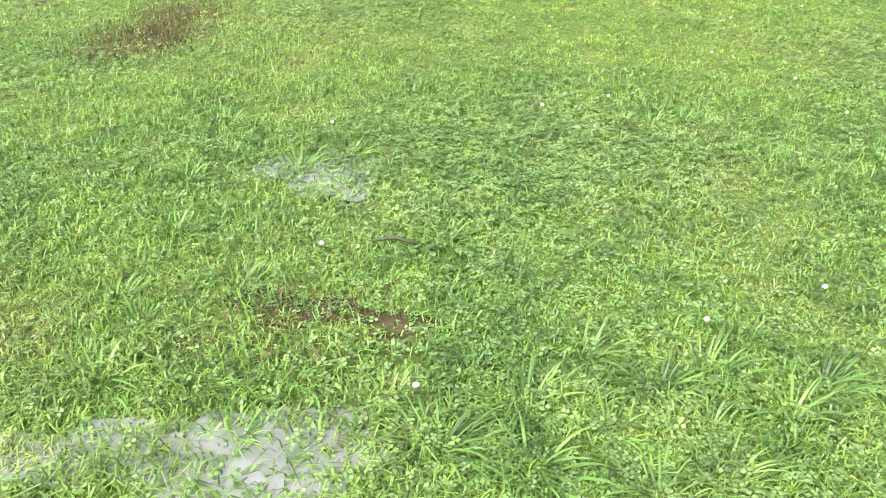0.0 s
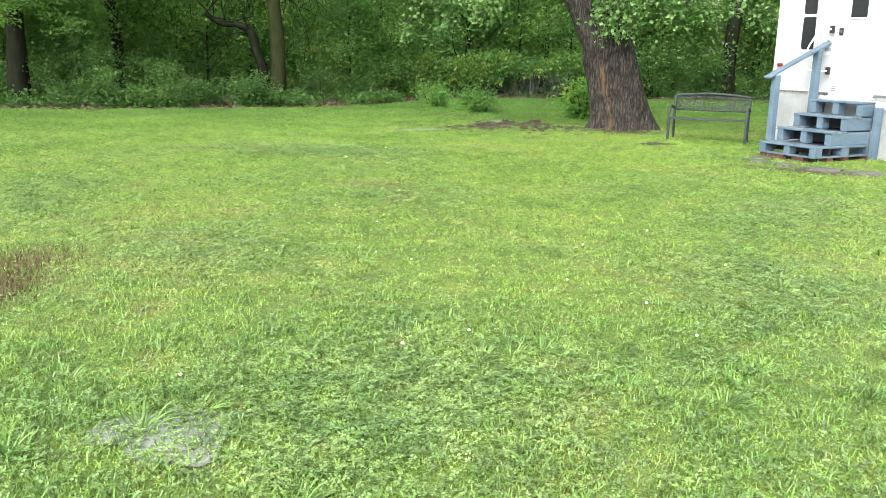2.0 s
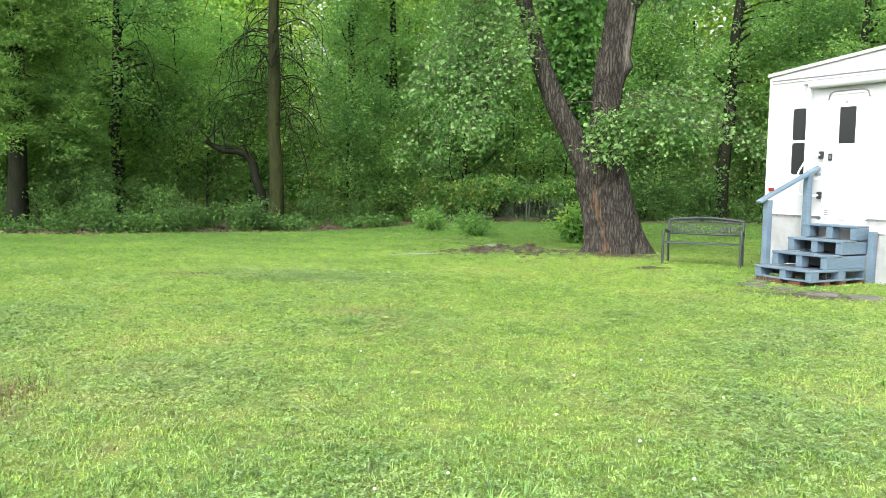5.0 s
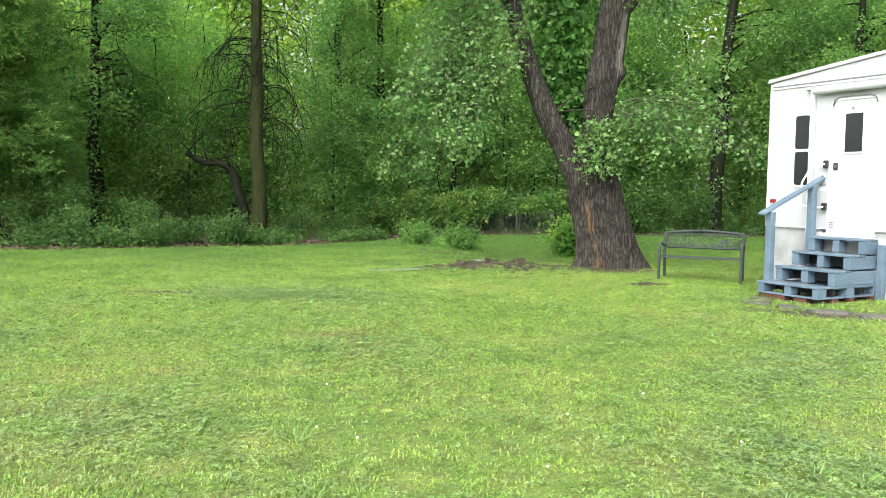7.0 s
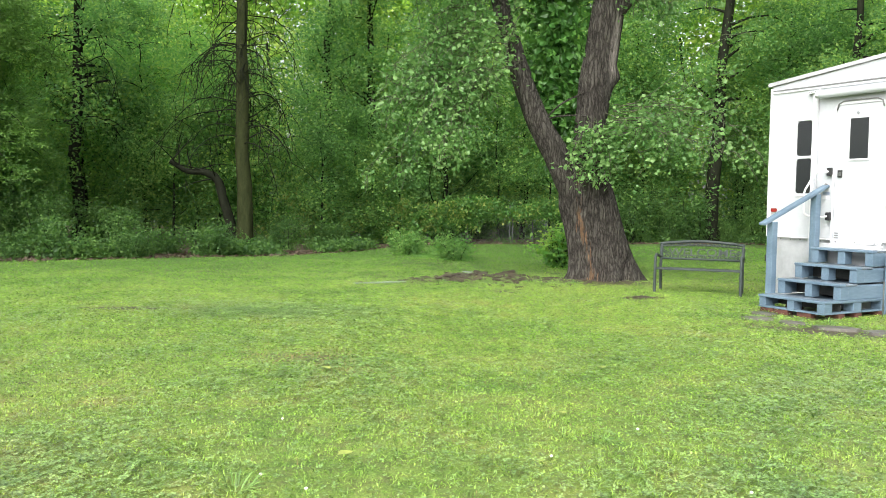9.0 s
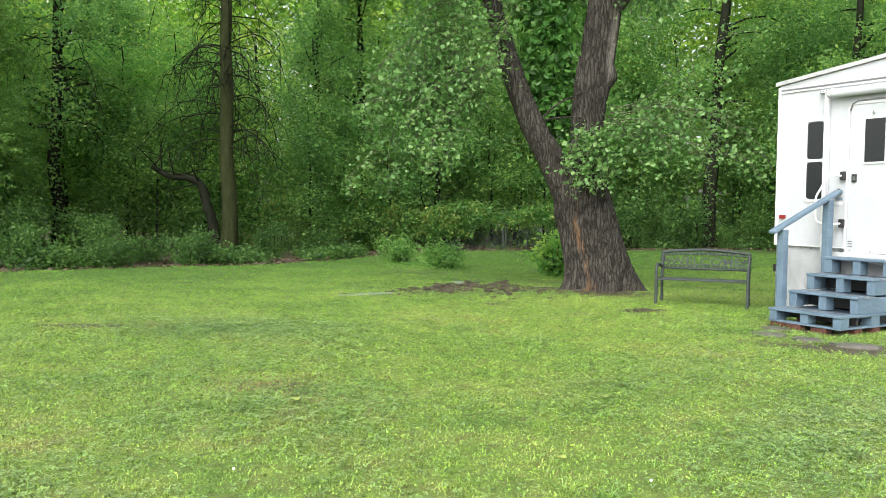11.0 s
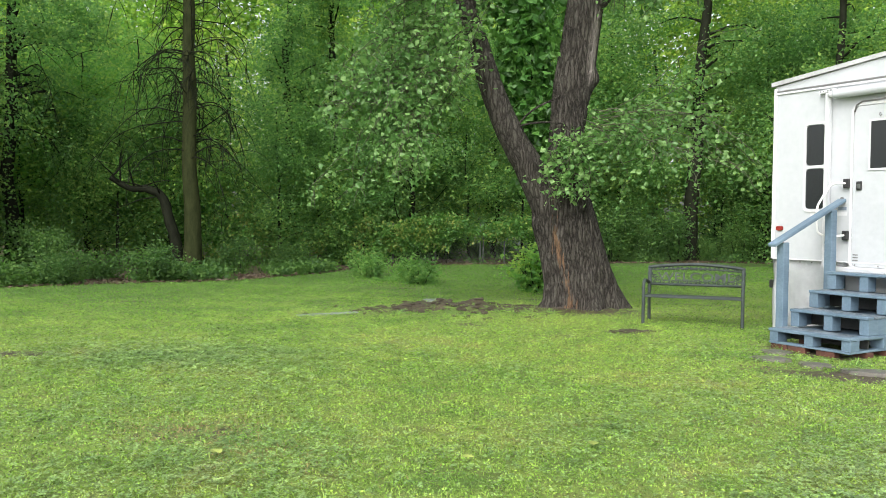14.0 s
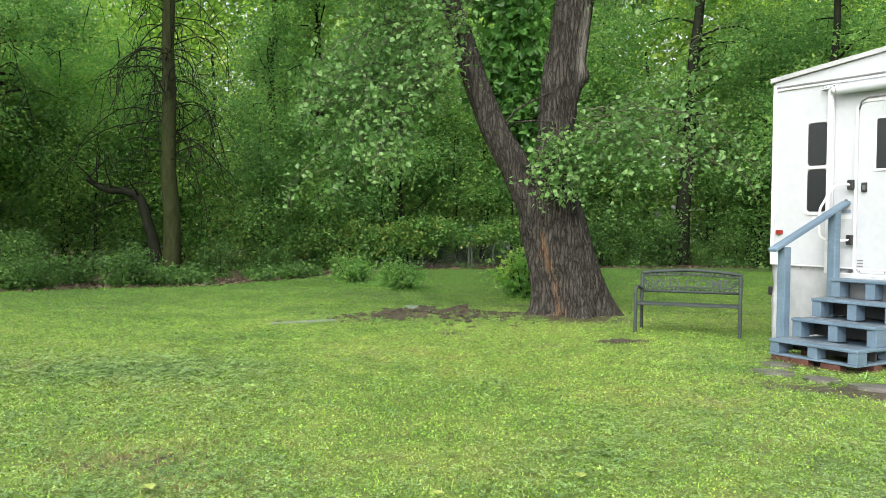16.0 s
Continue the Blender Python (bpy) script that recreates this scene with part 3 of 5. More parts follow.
    part("arm_channel", box((0.022, 0.012, 1.8), (0.79, -0.06, 1.75), bevel=0.003), M_WHITE, arm)
    part("arm_bracket", box((0.19, 0.06, 0.035), (0.74, -0.03, 2.765), (0, -4, 0), bevel=0.006), M_TRIM, arm)
    for dx, dz in ((-0.07, 0.0), (-0.03, 0.002), (0.02, 0.005), (0.06, 0.008)):
        part("bolt", box((0.014, 0.01, 0.014), (0.74 + dx, -0.062, 2.765 + dz), bevel=0.003), M_SEAM, arm)
    roller = part("awning_roller", rod([(0.86, -0.085, 2.715), (0.875, -0.085, 2.715), (2.5, -0.085, 2.72), (5.2, -0.085, 2.73)], 0.048, 18), M_WHITE, t, "rolled white awning")
    part("end_cap", rod([(0.80, -0.085, 2.715), (0.86, -0.085, 2.715)], 0.036, 14), M_TRIM, roller)
    part("awning_flap", box((4.3, 0.09, 0.012), (3.05, -0.045, 2.765), (6, 0, 0), bevel=0.003), M_TRIM, roller)
    # folding grab handle
    grab = part("grab_handle", rod(smooth_path([(1.0, -0.05, 1.73), (0.93, -0.10, 1.735), (0.885, -0.16, 1.70), (0.83, -0.22, 1.56), (0.80, -0.25, 1.46), (0.80, -0.25, 1.28), (0.81, -0.24, 1.19), (0.86, -0.18, 1.155), (0.93, -0.1, 1.15), (1.0, -0.05, 1.16)], 44), 0.0125, 10), M_STEEL, t, "white bent grab rail beside the door")
    for z in (1.73, 1.16):
        part("bracket", box((0.075, 0.06, 0.105), (1.005, -0.03, z), bevel=0.012), M_BLACK, grab, "black plastic bracket")
    part("marker_light", rounded_plate(0.085, 0.05, 0.015, 0.022, (0.125, 0.0, 1.225)), M_RED, t, "small red clearance light")
    part("lock_cover", rounded_plate(0.04, 0.055, 0.018, 0.012, (0.93, 0.0, 1.555)), M_SEAM, t)
    part("sticker", box((0.10, 0.004, 0.036), (0.935, -0.003, 1.455), bevel=0), M_SLATE, t, "small blue-grey sticker")
    part("sticker", box((0.12, 0.004, 0.045), (0.935, -0.003, 1.40), bevel=0), M_TRIM, t, "small pale sticker")
    part("sticker", box((0.06, 0.004, 0.07), (0.56, -0.003, 1.37), bevel=0), M_TRIM, t, "faded small sticker")
    for dz in (0.0, 0.03, 0.06):
        part("data_plate", box((0.06, 0.004, 0.012), (1.12, -0.028, 0.89 + dz), bevel=0), M_SEAM, t, "tiny printed plate")
    # a grey hose and flashing under the door
    part("door_sill", box((0.72, 0.05, 0.03), (1.40, -0.03, 0.80), bevel=0.006), M_TRIM, t)
    part("loose_flashing", box((1.5, 0.012, 0.10), (1.65, -0.045, 0.735), (14, 2.5, 0), bevel=0.003), M_SKIRT, t, "bent strip of flashing")
    part("bumper_end", box((0.09, 0.10, 0.10), (-0.03, 0.12, 0.55), bevel=0.01), M_BLACK, t, "dark end of the bumper tube")
    return t


build_trailer()


# ---- steps made of pallets ----
def build_steps():
    st = thing("pallet_steps", "worn blue-painted steps built of stacked pallets", "steps", TRAILER)
    x0, x1 = 0.99, 1.89
    fronts, tops = (1.22, 0.92, 0.62, 0.32), (0.21, 0.395, 0.58, 0.77)
    for k, (m, z) in enumerate(zip(fronts, tops)):
        g = random.Random(40 + k)
        wide = (x0 - 0.02 * (k == 0), x1 - 0.02 * k)
        low = tops[k - 1] if k else 0.076
        mid, span = (wide[0] + wide[1]) / 2, wide[1] - wide[0]
        lay = part("step", box((span + 0.01, 0.098, 0.03), (mid, -m + 0.05, z - 0.015), (0, 0.3 * (g.random() - 0.5), 0.5 * (g.random() - 0.5)), 0.006), M_BLUE, st, "blue-painted pallet step")
        # tread boards, running along the side of the trailer
        for y, w in ((-m + 0.155, 0.095), (-m + 0.258, 0.09)):
            part("tread_board", box((span + 0.02 * g.random(), w, 0.022), (mid, y, z - 0.013 - 0.004 * g.random()), (0, 0.4 * (g.random() - 0.5), 0.8 * (g.random() - 0.5)), 0.005), M_BLUEWORN, lay, "scuffed wet tread board")
        # blocks between the treads
        for f in (0.055, 0.50, 0.945):
            part("block", box((0.10, 0.14, z - 0.03 - low), (wide[0] + span * f, -m + 0.085, (z - 0.03 + low) / 2), bevel=0.006), M_BLUE, lay)
        # Added board, coloured as the dark hollow behind the blocks, where shade falls.
        part("shade_board", box((span - 0.05, 0.018, z - 0.04 - low), (mid, -m + 0.33, (z - 0.03 + low) / 2), bevel=0.004), M_STEP_SHADE, lay, "near-black board in place of the shade behind the blocks")
        deck = max(m - 0.32, 0.02)
        if k < 3:
            part("deck", box((span - 0.02, deck, 0.02), (mid, -deck / 2 - 0.01, z - 0.03), bevel=0.003), M_BLUE, lay)
        # Unseen far side closed as well, added to block light under the treads.
        part("side_board", box((0.022, m - 0.16, z - 0.03 - low), (wide[0] + 0.014, -(m - 0.16) / 2 - 0.03, (z - 0.03 + low) / 2), bevel=0.005), M_BLUE, lay)
        # the near side, boarded up above the bottom pallet
        if k:
            part("side_board", box((0.022, m - 0.16, z - 0.03 - low), (wide[1] - 0.012, -(m - 0.16) / 2 - 0.03, (z - 0.03 + low) / 2), bevel=0.005), M_BLUE, lay)
        else:
            for y in (-0.62, -0.12):
                part("block", box((0.14, 0.14, z - 0.03 - low), (wide[1] - 0.07, y, (z - 0.03 + low) / 2), bevel=0.006), M_BLUE, lay)
                part("block", box((0.14, 0.14, z - 0.03 - low), (wide[0] + 0.07, y, (z - 0.03 + low) / 2), bevel=0.006), M_BLUE, lay)
            part("edge_board", box((0.10, m - 0.11, 0.028), (wide[1] - 0.045, -(m - 0.11) / 2 - 0.005, z - 0.016), bevel=0.005), M_BLUE, lay)
            part("bottom_board", box((span, 0.1, 0.02), (mid, -m + 0.05, 0.066), bevel=0.004), M_BLUE, lay)
            part("bottom_board", box((0.1, m - 0.11, 0.02), (wide[1] - 0.05, -(m - 0.11) / 2 - 0.005, 0.066), bevel=0.004), M_BLUE, lay)
    rail = thing("stair_railing", "worn blue-painted wooden handrail on two posts beside the steps", "railing", TRAILER)
    for y, z0, z1 in ((-0.97, 0.0, 1.09), (-0.19, 0.0, 1.44)):
        part("post", box((0.09, 0.09, z1 - z0), (0.93, y, (z0 + z1) / 2), bevel=0.008), M_BLUE, rail)
    dy, dz = 1.16, 0.49
    part("handrail", box((0.10, math.hypot(dy, dz), 0.038), (0.93, -0.575, 1.305), (math.degrees(math.atan2(dz, dy)), 0, 0), 0.01), M_BLUE, rail)
    part("support_post", box((0.085, 0.085, 0.74), (1.925, -0.10, 0.33), bevel=0.008), M_BLUE, st, "short blue corner post")
    pole = thing("ground_stake", "thin pale metal stake beside the steps", "stake", TRAILER)
    part("rod", rod([(1.99, -0.30, -0.05), (1.99, -0.30, 0.42)], 0.008, 8), M_GALV, pole)


build_steps()

# a few bricks under the bottom pallet
brick_mesh = bpy.data.meshes.new("brick")
bm = box((0.2, 0.095, 0.058), (0, 0, 0.029), bevel=0.006)
bm.to_mesh(brick_mesh)
bm.free()
brick_mesh.materials.append(M_BRICK)
g = random.Random(3)
for x, y in ((1.09, -1.165), (1.30, -1.17), (1.62, -1.16), (1.0, -0.6), (1.8, -0.6), (1.8, -0.9), (1.0, -0.2), (1.8, -0.2)):
    ob = new("brick", brick_mesh)
    ob.matrix_world = TRAILER @ pose(x, y, -0.004, 0, 0, g.uniform(-6, 6))
    tagged(ob, "weathered red brick under the bottom pallet", "brick", "bricks under the steps")


# flat stones in the grass in front of the steps
def build_stone(x, y, a, b, turn, seed):
    bm = bmesh.new()
    g = random.Random(seed)
    pts = []
    for k in range(11):
        an = 2 * math.pi * k / 11
        r = 1 + g.uniform(-0.16, 0.12)
        pts.append((a * r * math.cos(an), b * r * math.sin(an)))
    lo, hi = [bm.verts.new((u, v, -0.03)) for u, v in pts], [bm.verts.new((u * 0.96, v * 0.96, 0.028)) for u, v in pts]
    bm.faces.new(hi)
    for k in range(11):
        bm.faces.new((lo[k], lo[(k + 1) % 11], hi[(k + 1) % 11], hi[k]))
    bmesh.ops.bevel(bm, geom=[e for e in bm.edges if all(v.co.z > 0 for v in e.verts)], offset=0.008, segments=2, affect="EDGES")
    me = bpy.data.meshes.new("stepping_stone")
    bm.to_mesh(me)
    bm.free()
    me.materials.append(M_STONE)
    ob = new("stepping_stone", me)
    ob.matrix_world = pose(x, y, float(land(x, y)), g.uniform(-2, 2), g.uniform(-2, 2), turn)
    tagged(ob, "flat grey wet stepping stone sunk in the grass", "stone", "stepping stones")


for k, (x, y, a, b, turn) in enumerate(((2.62, 11.55, 0.20, 0.13, -40), (2.93, 11.24, 0.17, 0.12, -30), (3.26, 10.93, 0.24, 0.14, -25), (3.66, 10.62, 0.24, 0.15, -20), (2.78, 11.95, 0.17, 0.11, -50))):
    build_stone(x, y, a, b, turn, 60 + k)


# ---- the garden bench ----
def build_bench():
    b = thing("garden_bench", "dark grey-green metal garden bench with an openwork back", "bench", pose(2.37, 13.99, 0, 0, 0, -16) @ Matrix.Diagonal((1, 1.14, 1, 1)))
    half = 0.59
    for sx in (-1, 1):
        x = sx * half
        part("front_leg", rod(smooth_path([(x, -0.01, -0.03), (x, 0.0, 0.2), (x, 0.0, 0.40), (x, 0.01, 0.49), (x, 0.06, 0.545), (x, 0.16, 0.545), (x, 0.34, 0.52), (x, 0.44, 0.50)], 30), 0.021, 10), M_IRON, b, "leg curving into the armrest")
        part("rear_leg", rod(smooth_path([(x * 0.985, 0.46, -0.03), (x * 0.985, 0.44, 0.2), (x * 0.985, 0.43, 0.36), (x * 0.985, 0.47, 0.55), (x * 0.985, 0.50, 0.70)], 24), 0.021, 10), M_IRON, b)
        part("back_upright", box((0.046, 0.03, 0.27), (x * 0.985, 0.478, 0.575), (-9, 0, 0), bevel=0.008), M_IRON, b)
        part("seat_side", rod([(x * 0.97, 0.0, 0.35), (x * 0.97, 0.43, 0.345)], 0.016, 8), M_IRON, b)
    for k in range(7):
        y = 0.01 + 0.065 * k
        part("seat_slat", box((2 * half - 0.02, 0.042, 0.02), (0, y, 0.36 - 0.004 * k + (0.0 if k else -0.008)), bevel=0.004), M_IRON, b)
    back = part("back_frame", rod(smooth_path([(-half, 0.495, 0.69), (-0.4, 0.50, 0.715), (0, 0.50, 0.738), (0.4, 0.50, 0.715), (half, 0.495, 0.69)], 30), 0.022, 10), M_IRON, b)
    part("lower_rail", rod([(-half, 0.45, 0.475), (half, 0.45, 0.475)], 0.017, 10), M_IRON, back)
    part("upper_rail", rod(smooth_path([(-half + 0.02, 0.487, 0.655), (0, 0.495, 0.685), (half - 0.02, 0.487, 0.655)], 20), 0.008, 8), M_IRON, back)
    # scrolls round the word
    g = random.Random(5)
    scrolls = []
    for row, (z0, n) in enumerate(((0.505, 21), (0.668, 21))):
        for k in range(n):
            x = -0.57 + 1.14 * k / (n - 1)
            zz = z0 + (0.022 * (1 - (x / 0.6) ** 2) if row else 0)
            s, r = (1 if k % 2 else -1), 0.026
            pts = [(x + s * r * (1 - 0.09 * i) * math.cos(0.62 * i + 0.4), 0.463 + (zz - 0.5) * 0.16, zz + r * (1 - 0.09 * i) * math.sin(0.62 * i + 0.4) * (-1 if row else 1)) for i in range(11)]
            scrolls.append(tube_np(pts, np.full(11, 0.0085), 6))
    for sx in (-1, 1):
        for k in range(5):
            x, z = sx * (0.49 + 0.024 * k), 0.545 + 0.022 * k
            pts = [(x + 0.03 * (1 - 0.08 * i) * math.cos(0.6 * i + k), 0.475, z + 0.03 * (1 - 0.08 * i) * math.sin(0.6 * i + k)) for i in range(11)]
            scrolls.append(tube_np(pts, np.full(11, 0.0075), 6))
    for v, f in scrolls:
        part("scroll", mesh_np("scroll", v, f, smooth=True), M_IRON, back)
    cu = bpy.data.curves.new("word", "FONT")
    cu.body, cu.size, cu.extrude, cu.offset, cu.align_x = "WELCOME", 0.150, 0.007, 0.001, "CENTER"
    cu.resolution_u = 3
    tmp = new("tmp", cu)
    me = bpy.data.meshes.new_from_object(tmp.evaluated_get(bpy.context.evaluated_depsgraph_get()))
    bpy.data.objects.remove(tmp)
    me.transform(pose(0, 0.468, 0.527, 81, 0, 0) @ Matrix.Diagonal((1.32, 1, 1, 1)))
    part("lettering", me, M_IRON, back, "cast word in capital letters")


build_bench()


# ---- trees and undergrowth ----
def limb_np(start, direction, length, r, g, n=7, sag=0.25, wander=0.22):
    """A wandering tapering limb: its points and radii."""
    d = np.asarray(direction, float)
    d = d / np.linalg.norm(d)
    pts = [np.asarray(start, float)]
    for k in range(n - 1):
        d = d + g.normal(size=3) * wander * 0.5 + np.array([0, 0, -sag * k / n])
        d /= np.linalg.norm(d)
        pts.append(pts[-1] + d * length / (n - 1))
    return np.array(pts), np.linspace(r, max(0.15 * r, 0.004), n)


def forest_tree(name, seed, height, r, leaf, each, limbs, low, reach, label, leaf_size=(0.118, 0.082), bark=None, lean=(0, 0), clump=0.34, dead=0, droop=0.25):
    """A tree with a tapered trunk, limbs and a ragged crown of leaf clumps from the height `low` upwards."""
    g = np.random.default_rng(seed)
    t = thing(name, label, "tree")
    zs = np.linspace(-0.25, height, 16)
    path = np.stack([lean[0] * np.clip(zs / height, 0, 1) ** 1.3 + 0.05 * np.cumsum(g.normal(size=16)) * (zs > 0.5), lean[1] * zs / height + 0.04 * np.cumsum(g.normal(size=16)) * (zs > 0.5), zs], 1)
    radii = r * (1 - 0.75 * np.clip(zs / height, 0, 1)) + 0.35 * r * np.exp(-np.clip(zs + 0.25, 0, None) / 0.35)
    wood = [tube_np(path, radii, 12, 0.05, seed)]
    spots = []
    for k in range(limbs):
        f = low / height + (1 - low / height) * (k + g.random()) / limbs
        at = np.array([np.interp(f * height, zs, path[:, i]) for i in range(3)])
        a = g.uniform(0, 2 * np.pi)
        ln = reach * (1.15 - 0.75 * f) * g.uniform(0.5, 1.15)
        p, q = limb_np(at, (np.cos(a), np.sin(a), g.uniform(0.1, 0.8)), ln, 0.30 * r * (1.2 - 0.8 * f), g, sag=droop)
        wood.append(tube_np(p, q, 6))
        for i in range(2, 7):
            spots.append(p[i] + g.normal(size=3) * 0.18)
            if i > 3:
                s, sr = limb_np(p[i], g.normal(size=3) + (0, 0, -0.2), ln * 0.28, q[i] * 0.7, g, n=4, sag=0.3)
                wood.append(tube_np(s, sr, 5))
                spots += [s[-1], s[2]]
    twigs = []
    for k in range(dead):
        z = g.uniform(0.2, 0.5) * height
        at = np.array([np.interp(z, zs, path[:, i]) for i in range(3)])
        a = g.uniform(0, 2 * np.pi)
        p, q = limb_np(at, (np.cos(a), np.sin(a), 0.25), g.uniform(0.9, 3.4), 0.019, g, n=9, sag=1.0, wander=0.36)
        twigs.append(tube_np(p, q, 5))
        for i in (2, 3, 4, 5, 6, 7):
            s, sr = limb_np(p[i], g.normal(size=3) + (0, 0, -0.9), 0.9, 0.0095, g, n=5, sag=0.6)
            twigs.append(tube_np(s, sr, 4))
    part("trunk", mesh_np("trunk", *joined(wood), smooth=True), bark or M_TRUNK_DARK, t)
    if twigs:
        part("dead_twig_growth", mesh_np("dead_twig_growth", *joined(twigs), smooth=True), M_TRUNK_DARK, t, "bare drooping dead twigs")
    spots = np.array(spots)
    at = clumps_np(spots, each, (clump, clump, clump * 0.62), g)
    part("crown", mesh_np("crown", *leaves_np(at, *leaf_size, g)), leaf, t)
    return t


def shrub(name, seed, w, h, count, leaf, label, category="bush", size=(0.12, 0.085), stems=9):
    """A bush: thin stems from the base and leaves in uneven clumps round them."""
    g = np.random.default_rng(seed)
    t = thing(name, label, category)
    wood, spots = [], []
    for k in range(stems):
        a = g.uniform(0, 2 * np.pi)
        p, q = limb_np((0.12 * w * np.cos(a), 0.12 * w * np.sin(a), -0.05), (np.cos(a) * w * 0.5, np.sin(a) * w * 0.5, h), h * g.uniform(0.7, 1.05), 0.012 + 0.008 * h, g, n=7, sag=0.12)
        wood.append(tube_np(p, q, 5))
        spots += list(p[2:] + g.normal(size=(5, 3)) * 0.1 * w)
        spots += [p[1] + g.normal(size=3) * 0.15 * w]
    spots = np.array(spots)
    spots[:, 2] = np.clip(spots[:, 2], 0.06 * h, h)
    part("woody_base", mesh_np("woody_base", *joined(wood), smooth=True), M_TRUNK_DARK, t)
    at = clumps_np(spots, max(1, count // len(spots)), (0.15 * w, 0.15 * w, 0.11 * h), g)
    at[:, 2] = np.clip(at[:, 2], 0.03, None)
    part("foliage", mesh_np("foliage", *leaves_np(at, *size, g)), leaf, t)
    return t


def stand(ob, x, y, turn=0.0, scale=1.0, sink=0.05):
    ob.matrix_world = pose(x, y, float(land(x, y)) - sink, 0, 0, turn) @ Matrix.Scale(scale, 4)
    return ob


def again(ob, x, y, turn, scale=1.0, sink=0.05):
    """A copy of a plant, turned and scaled."""
    base = ob.scale.copy()
    ob.scale = (1, 1, 1)
    c = copy_thing(ob, pose(x, y, float(land(x, y)) - sink, 0, 0, turn))
    ob.scale = base
    c.scale = (scale, scale, scale)
    return c


# Trees whose trunks show at the edge of the woods.
stand(forest_tree("tall_tree", 1, 15, 0.225, M_LEAF, 36, 18, 7.6, 3.0, "tall straight tree with a lichen-grey trunk and dead drooping twigs", bark=M_TRUNK, lean=(-0.3, 0), dead=58), -8.25, 24.95)
stand(forest_tree("dark_tree", 2, 14, 0.20, M_LEAF, 54, 28, 3.3, 3.2, "tree with a dark wet trunk at the edge of the woods", dead=26), -13.7, 25.9)
stand(forest_tree("thin_dark_tree", 3, 14, 0.19, M_LEAF, 60, 22, 4.2, 2.6, "slim dark-trunked tree inside the woods", dead=5), -7.6, 32.5)
stand(forest_tree("thin_dark_tree", 4, 15, 0.19, M_LEAF, 60, 20, 4.6, 2.6, "slim dark-trunked tree with a broken limb scar", dead=3), -6.26, 33.5)
stand(forest_tree("forked_tree", 5, 15, 0.30, M_LEAF, 62, 26, 4.6, 3.4, "dark-trunked tree with a ragged crown behind the bench", lean=(0.7, 0)), 6.72, 35.5)
stand(forest_tree("dark_tree", 6, 13, 0.2, M_LEAF, 60, 24, 3.4, 3.0, "tree with a dark trunk and leafy low limbs"), 10.2, 31.5)


def feathery_tree():
    """The soft yellow-green tree by the lawn, with layered feathery sprays."""
    g = np.random.default_rng(15)
    t = thing("feathery_tree", "feathery yellow-green tree with layered drooping sprays", "tree")
    zs = np.linspace(-0.2, 11, 14)
    path = np.stack([0.03 * np.cumsum(g.normal(size=14)), 0.03 * np.cumsum(g.normal(size=14)), zs], 1)
    wood = [tube_np(path, 0.25 * (1 - 0.8 * np.clip(zs / 11, 0, 1)) + 0.1 * np.exp(-np.clip(zs, 0, None) / 0.3), 12, 0.05, 15)]
    at = []
    for k in range(84):
        z = 2.5 + 8.0 * ((k + g.random()) / 84) ** 1.35
        a = g.uniform(0, 2 * np.pi)
        ln = (3.25 - 0.25 * z) * g.uniform(0.75, 1.15)
        p, q = limb_np((path[8, 0], path[8, 1], z), (np.cos(a), np.sin(a), 0.2), ln, 0.026, g, n=9, sag=0.42)
        wood.append(tube_np(p, q, 5))
        for i in range(1, 9):
            for s in range(8):
                d = g.normal(size=3) * (1, 1, 0.18)
                d[2] -= 0.22
                d /= np.linalg.norm(d)
                at.append(p[i] + d * np.linspace(0.04, 0.62, 20)[:, None] + g.normal(size=(20, 3)) * 0.04)
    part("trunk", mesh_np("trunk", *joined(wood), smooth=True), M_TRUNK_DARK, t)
    at = np.concatenate(at)
    part("crown", mesh_np("crown", *leaves_np(at, 0.115, 0.032, g, droop=0.5)), M_FEATHER, t)
    return t


stand(feathery_tree(), -13.2, 20.0)


def bent_snag():
    """The bent, broken trunk in the undergrowth."""
    t = thing("bent_tree", "bent dark trunk leaning sideways in the undergrowth", "tree")
    p = smooth_path([(0.35, 0, -0.2), (0.3, 0, 0.7), (0.08, 0, 1.5), (-0.1, 0, 2.05), (-0.45, -0.1, 2.25), (-0.9, -0.2, 2.28), (-1.35, -0.3, 2.55)], 24)
    chunks = [tube_np(p, np.linspace(0.17, 0.06, 24), 9, 0.07, 3)]
    g = np.random.default_rng(8)
    for i in (12, 15, 18, 21, 23):
        for s in range(2):
            q, r = limb_np(p[i], g.normal(size=3) + (0, 0, 0.7), 1.2, 0.025, g, sag=0.1)
            chunks.append(tube_np(q, r, 5))
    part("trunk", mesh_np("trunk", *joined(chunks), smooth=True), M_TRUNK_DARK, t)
    return t


stand(bent_snag(), -8.9, 24.9)

# The woods behind: a few kinds of leafy tree, repeated with other turns and sizes.
kinds = [
    forest_tree("woodland_tree", 21, 9.5, 0.12, M_LEAF, 70, 30, 1.2, 3.2, "leafy woodland tree with low limbs", clump=0.52),
    forest_tree("woodland_tree", 22, 9.0, 0.10, M_LEAF, 70, 30, 0.8, 2.9, "slim leafy woodland tree", clump=0.52),
    forest_tree("woodland_tree", 23, 10.5, 0.13, M_LEAF, 70, 30, 1.8, 3.6, "spreading leafy woodland tree", clump=0.54),
]
firsts = ((-15.4, 38.0), (-3.2, 33.2), (2.6, 35.6))
for ob, (x, y) in zip(kinds, firsts):
    tagged(ob, group="woodland trees")
    stand(ob, x, y, 0, 0.85 if x < -8 else 1.0)
g = random.Random(9)
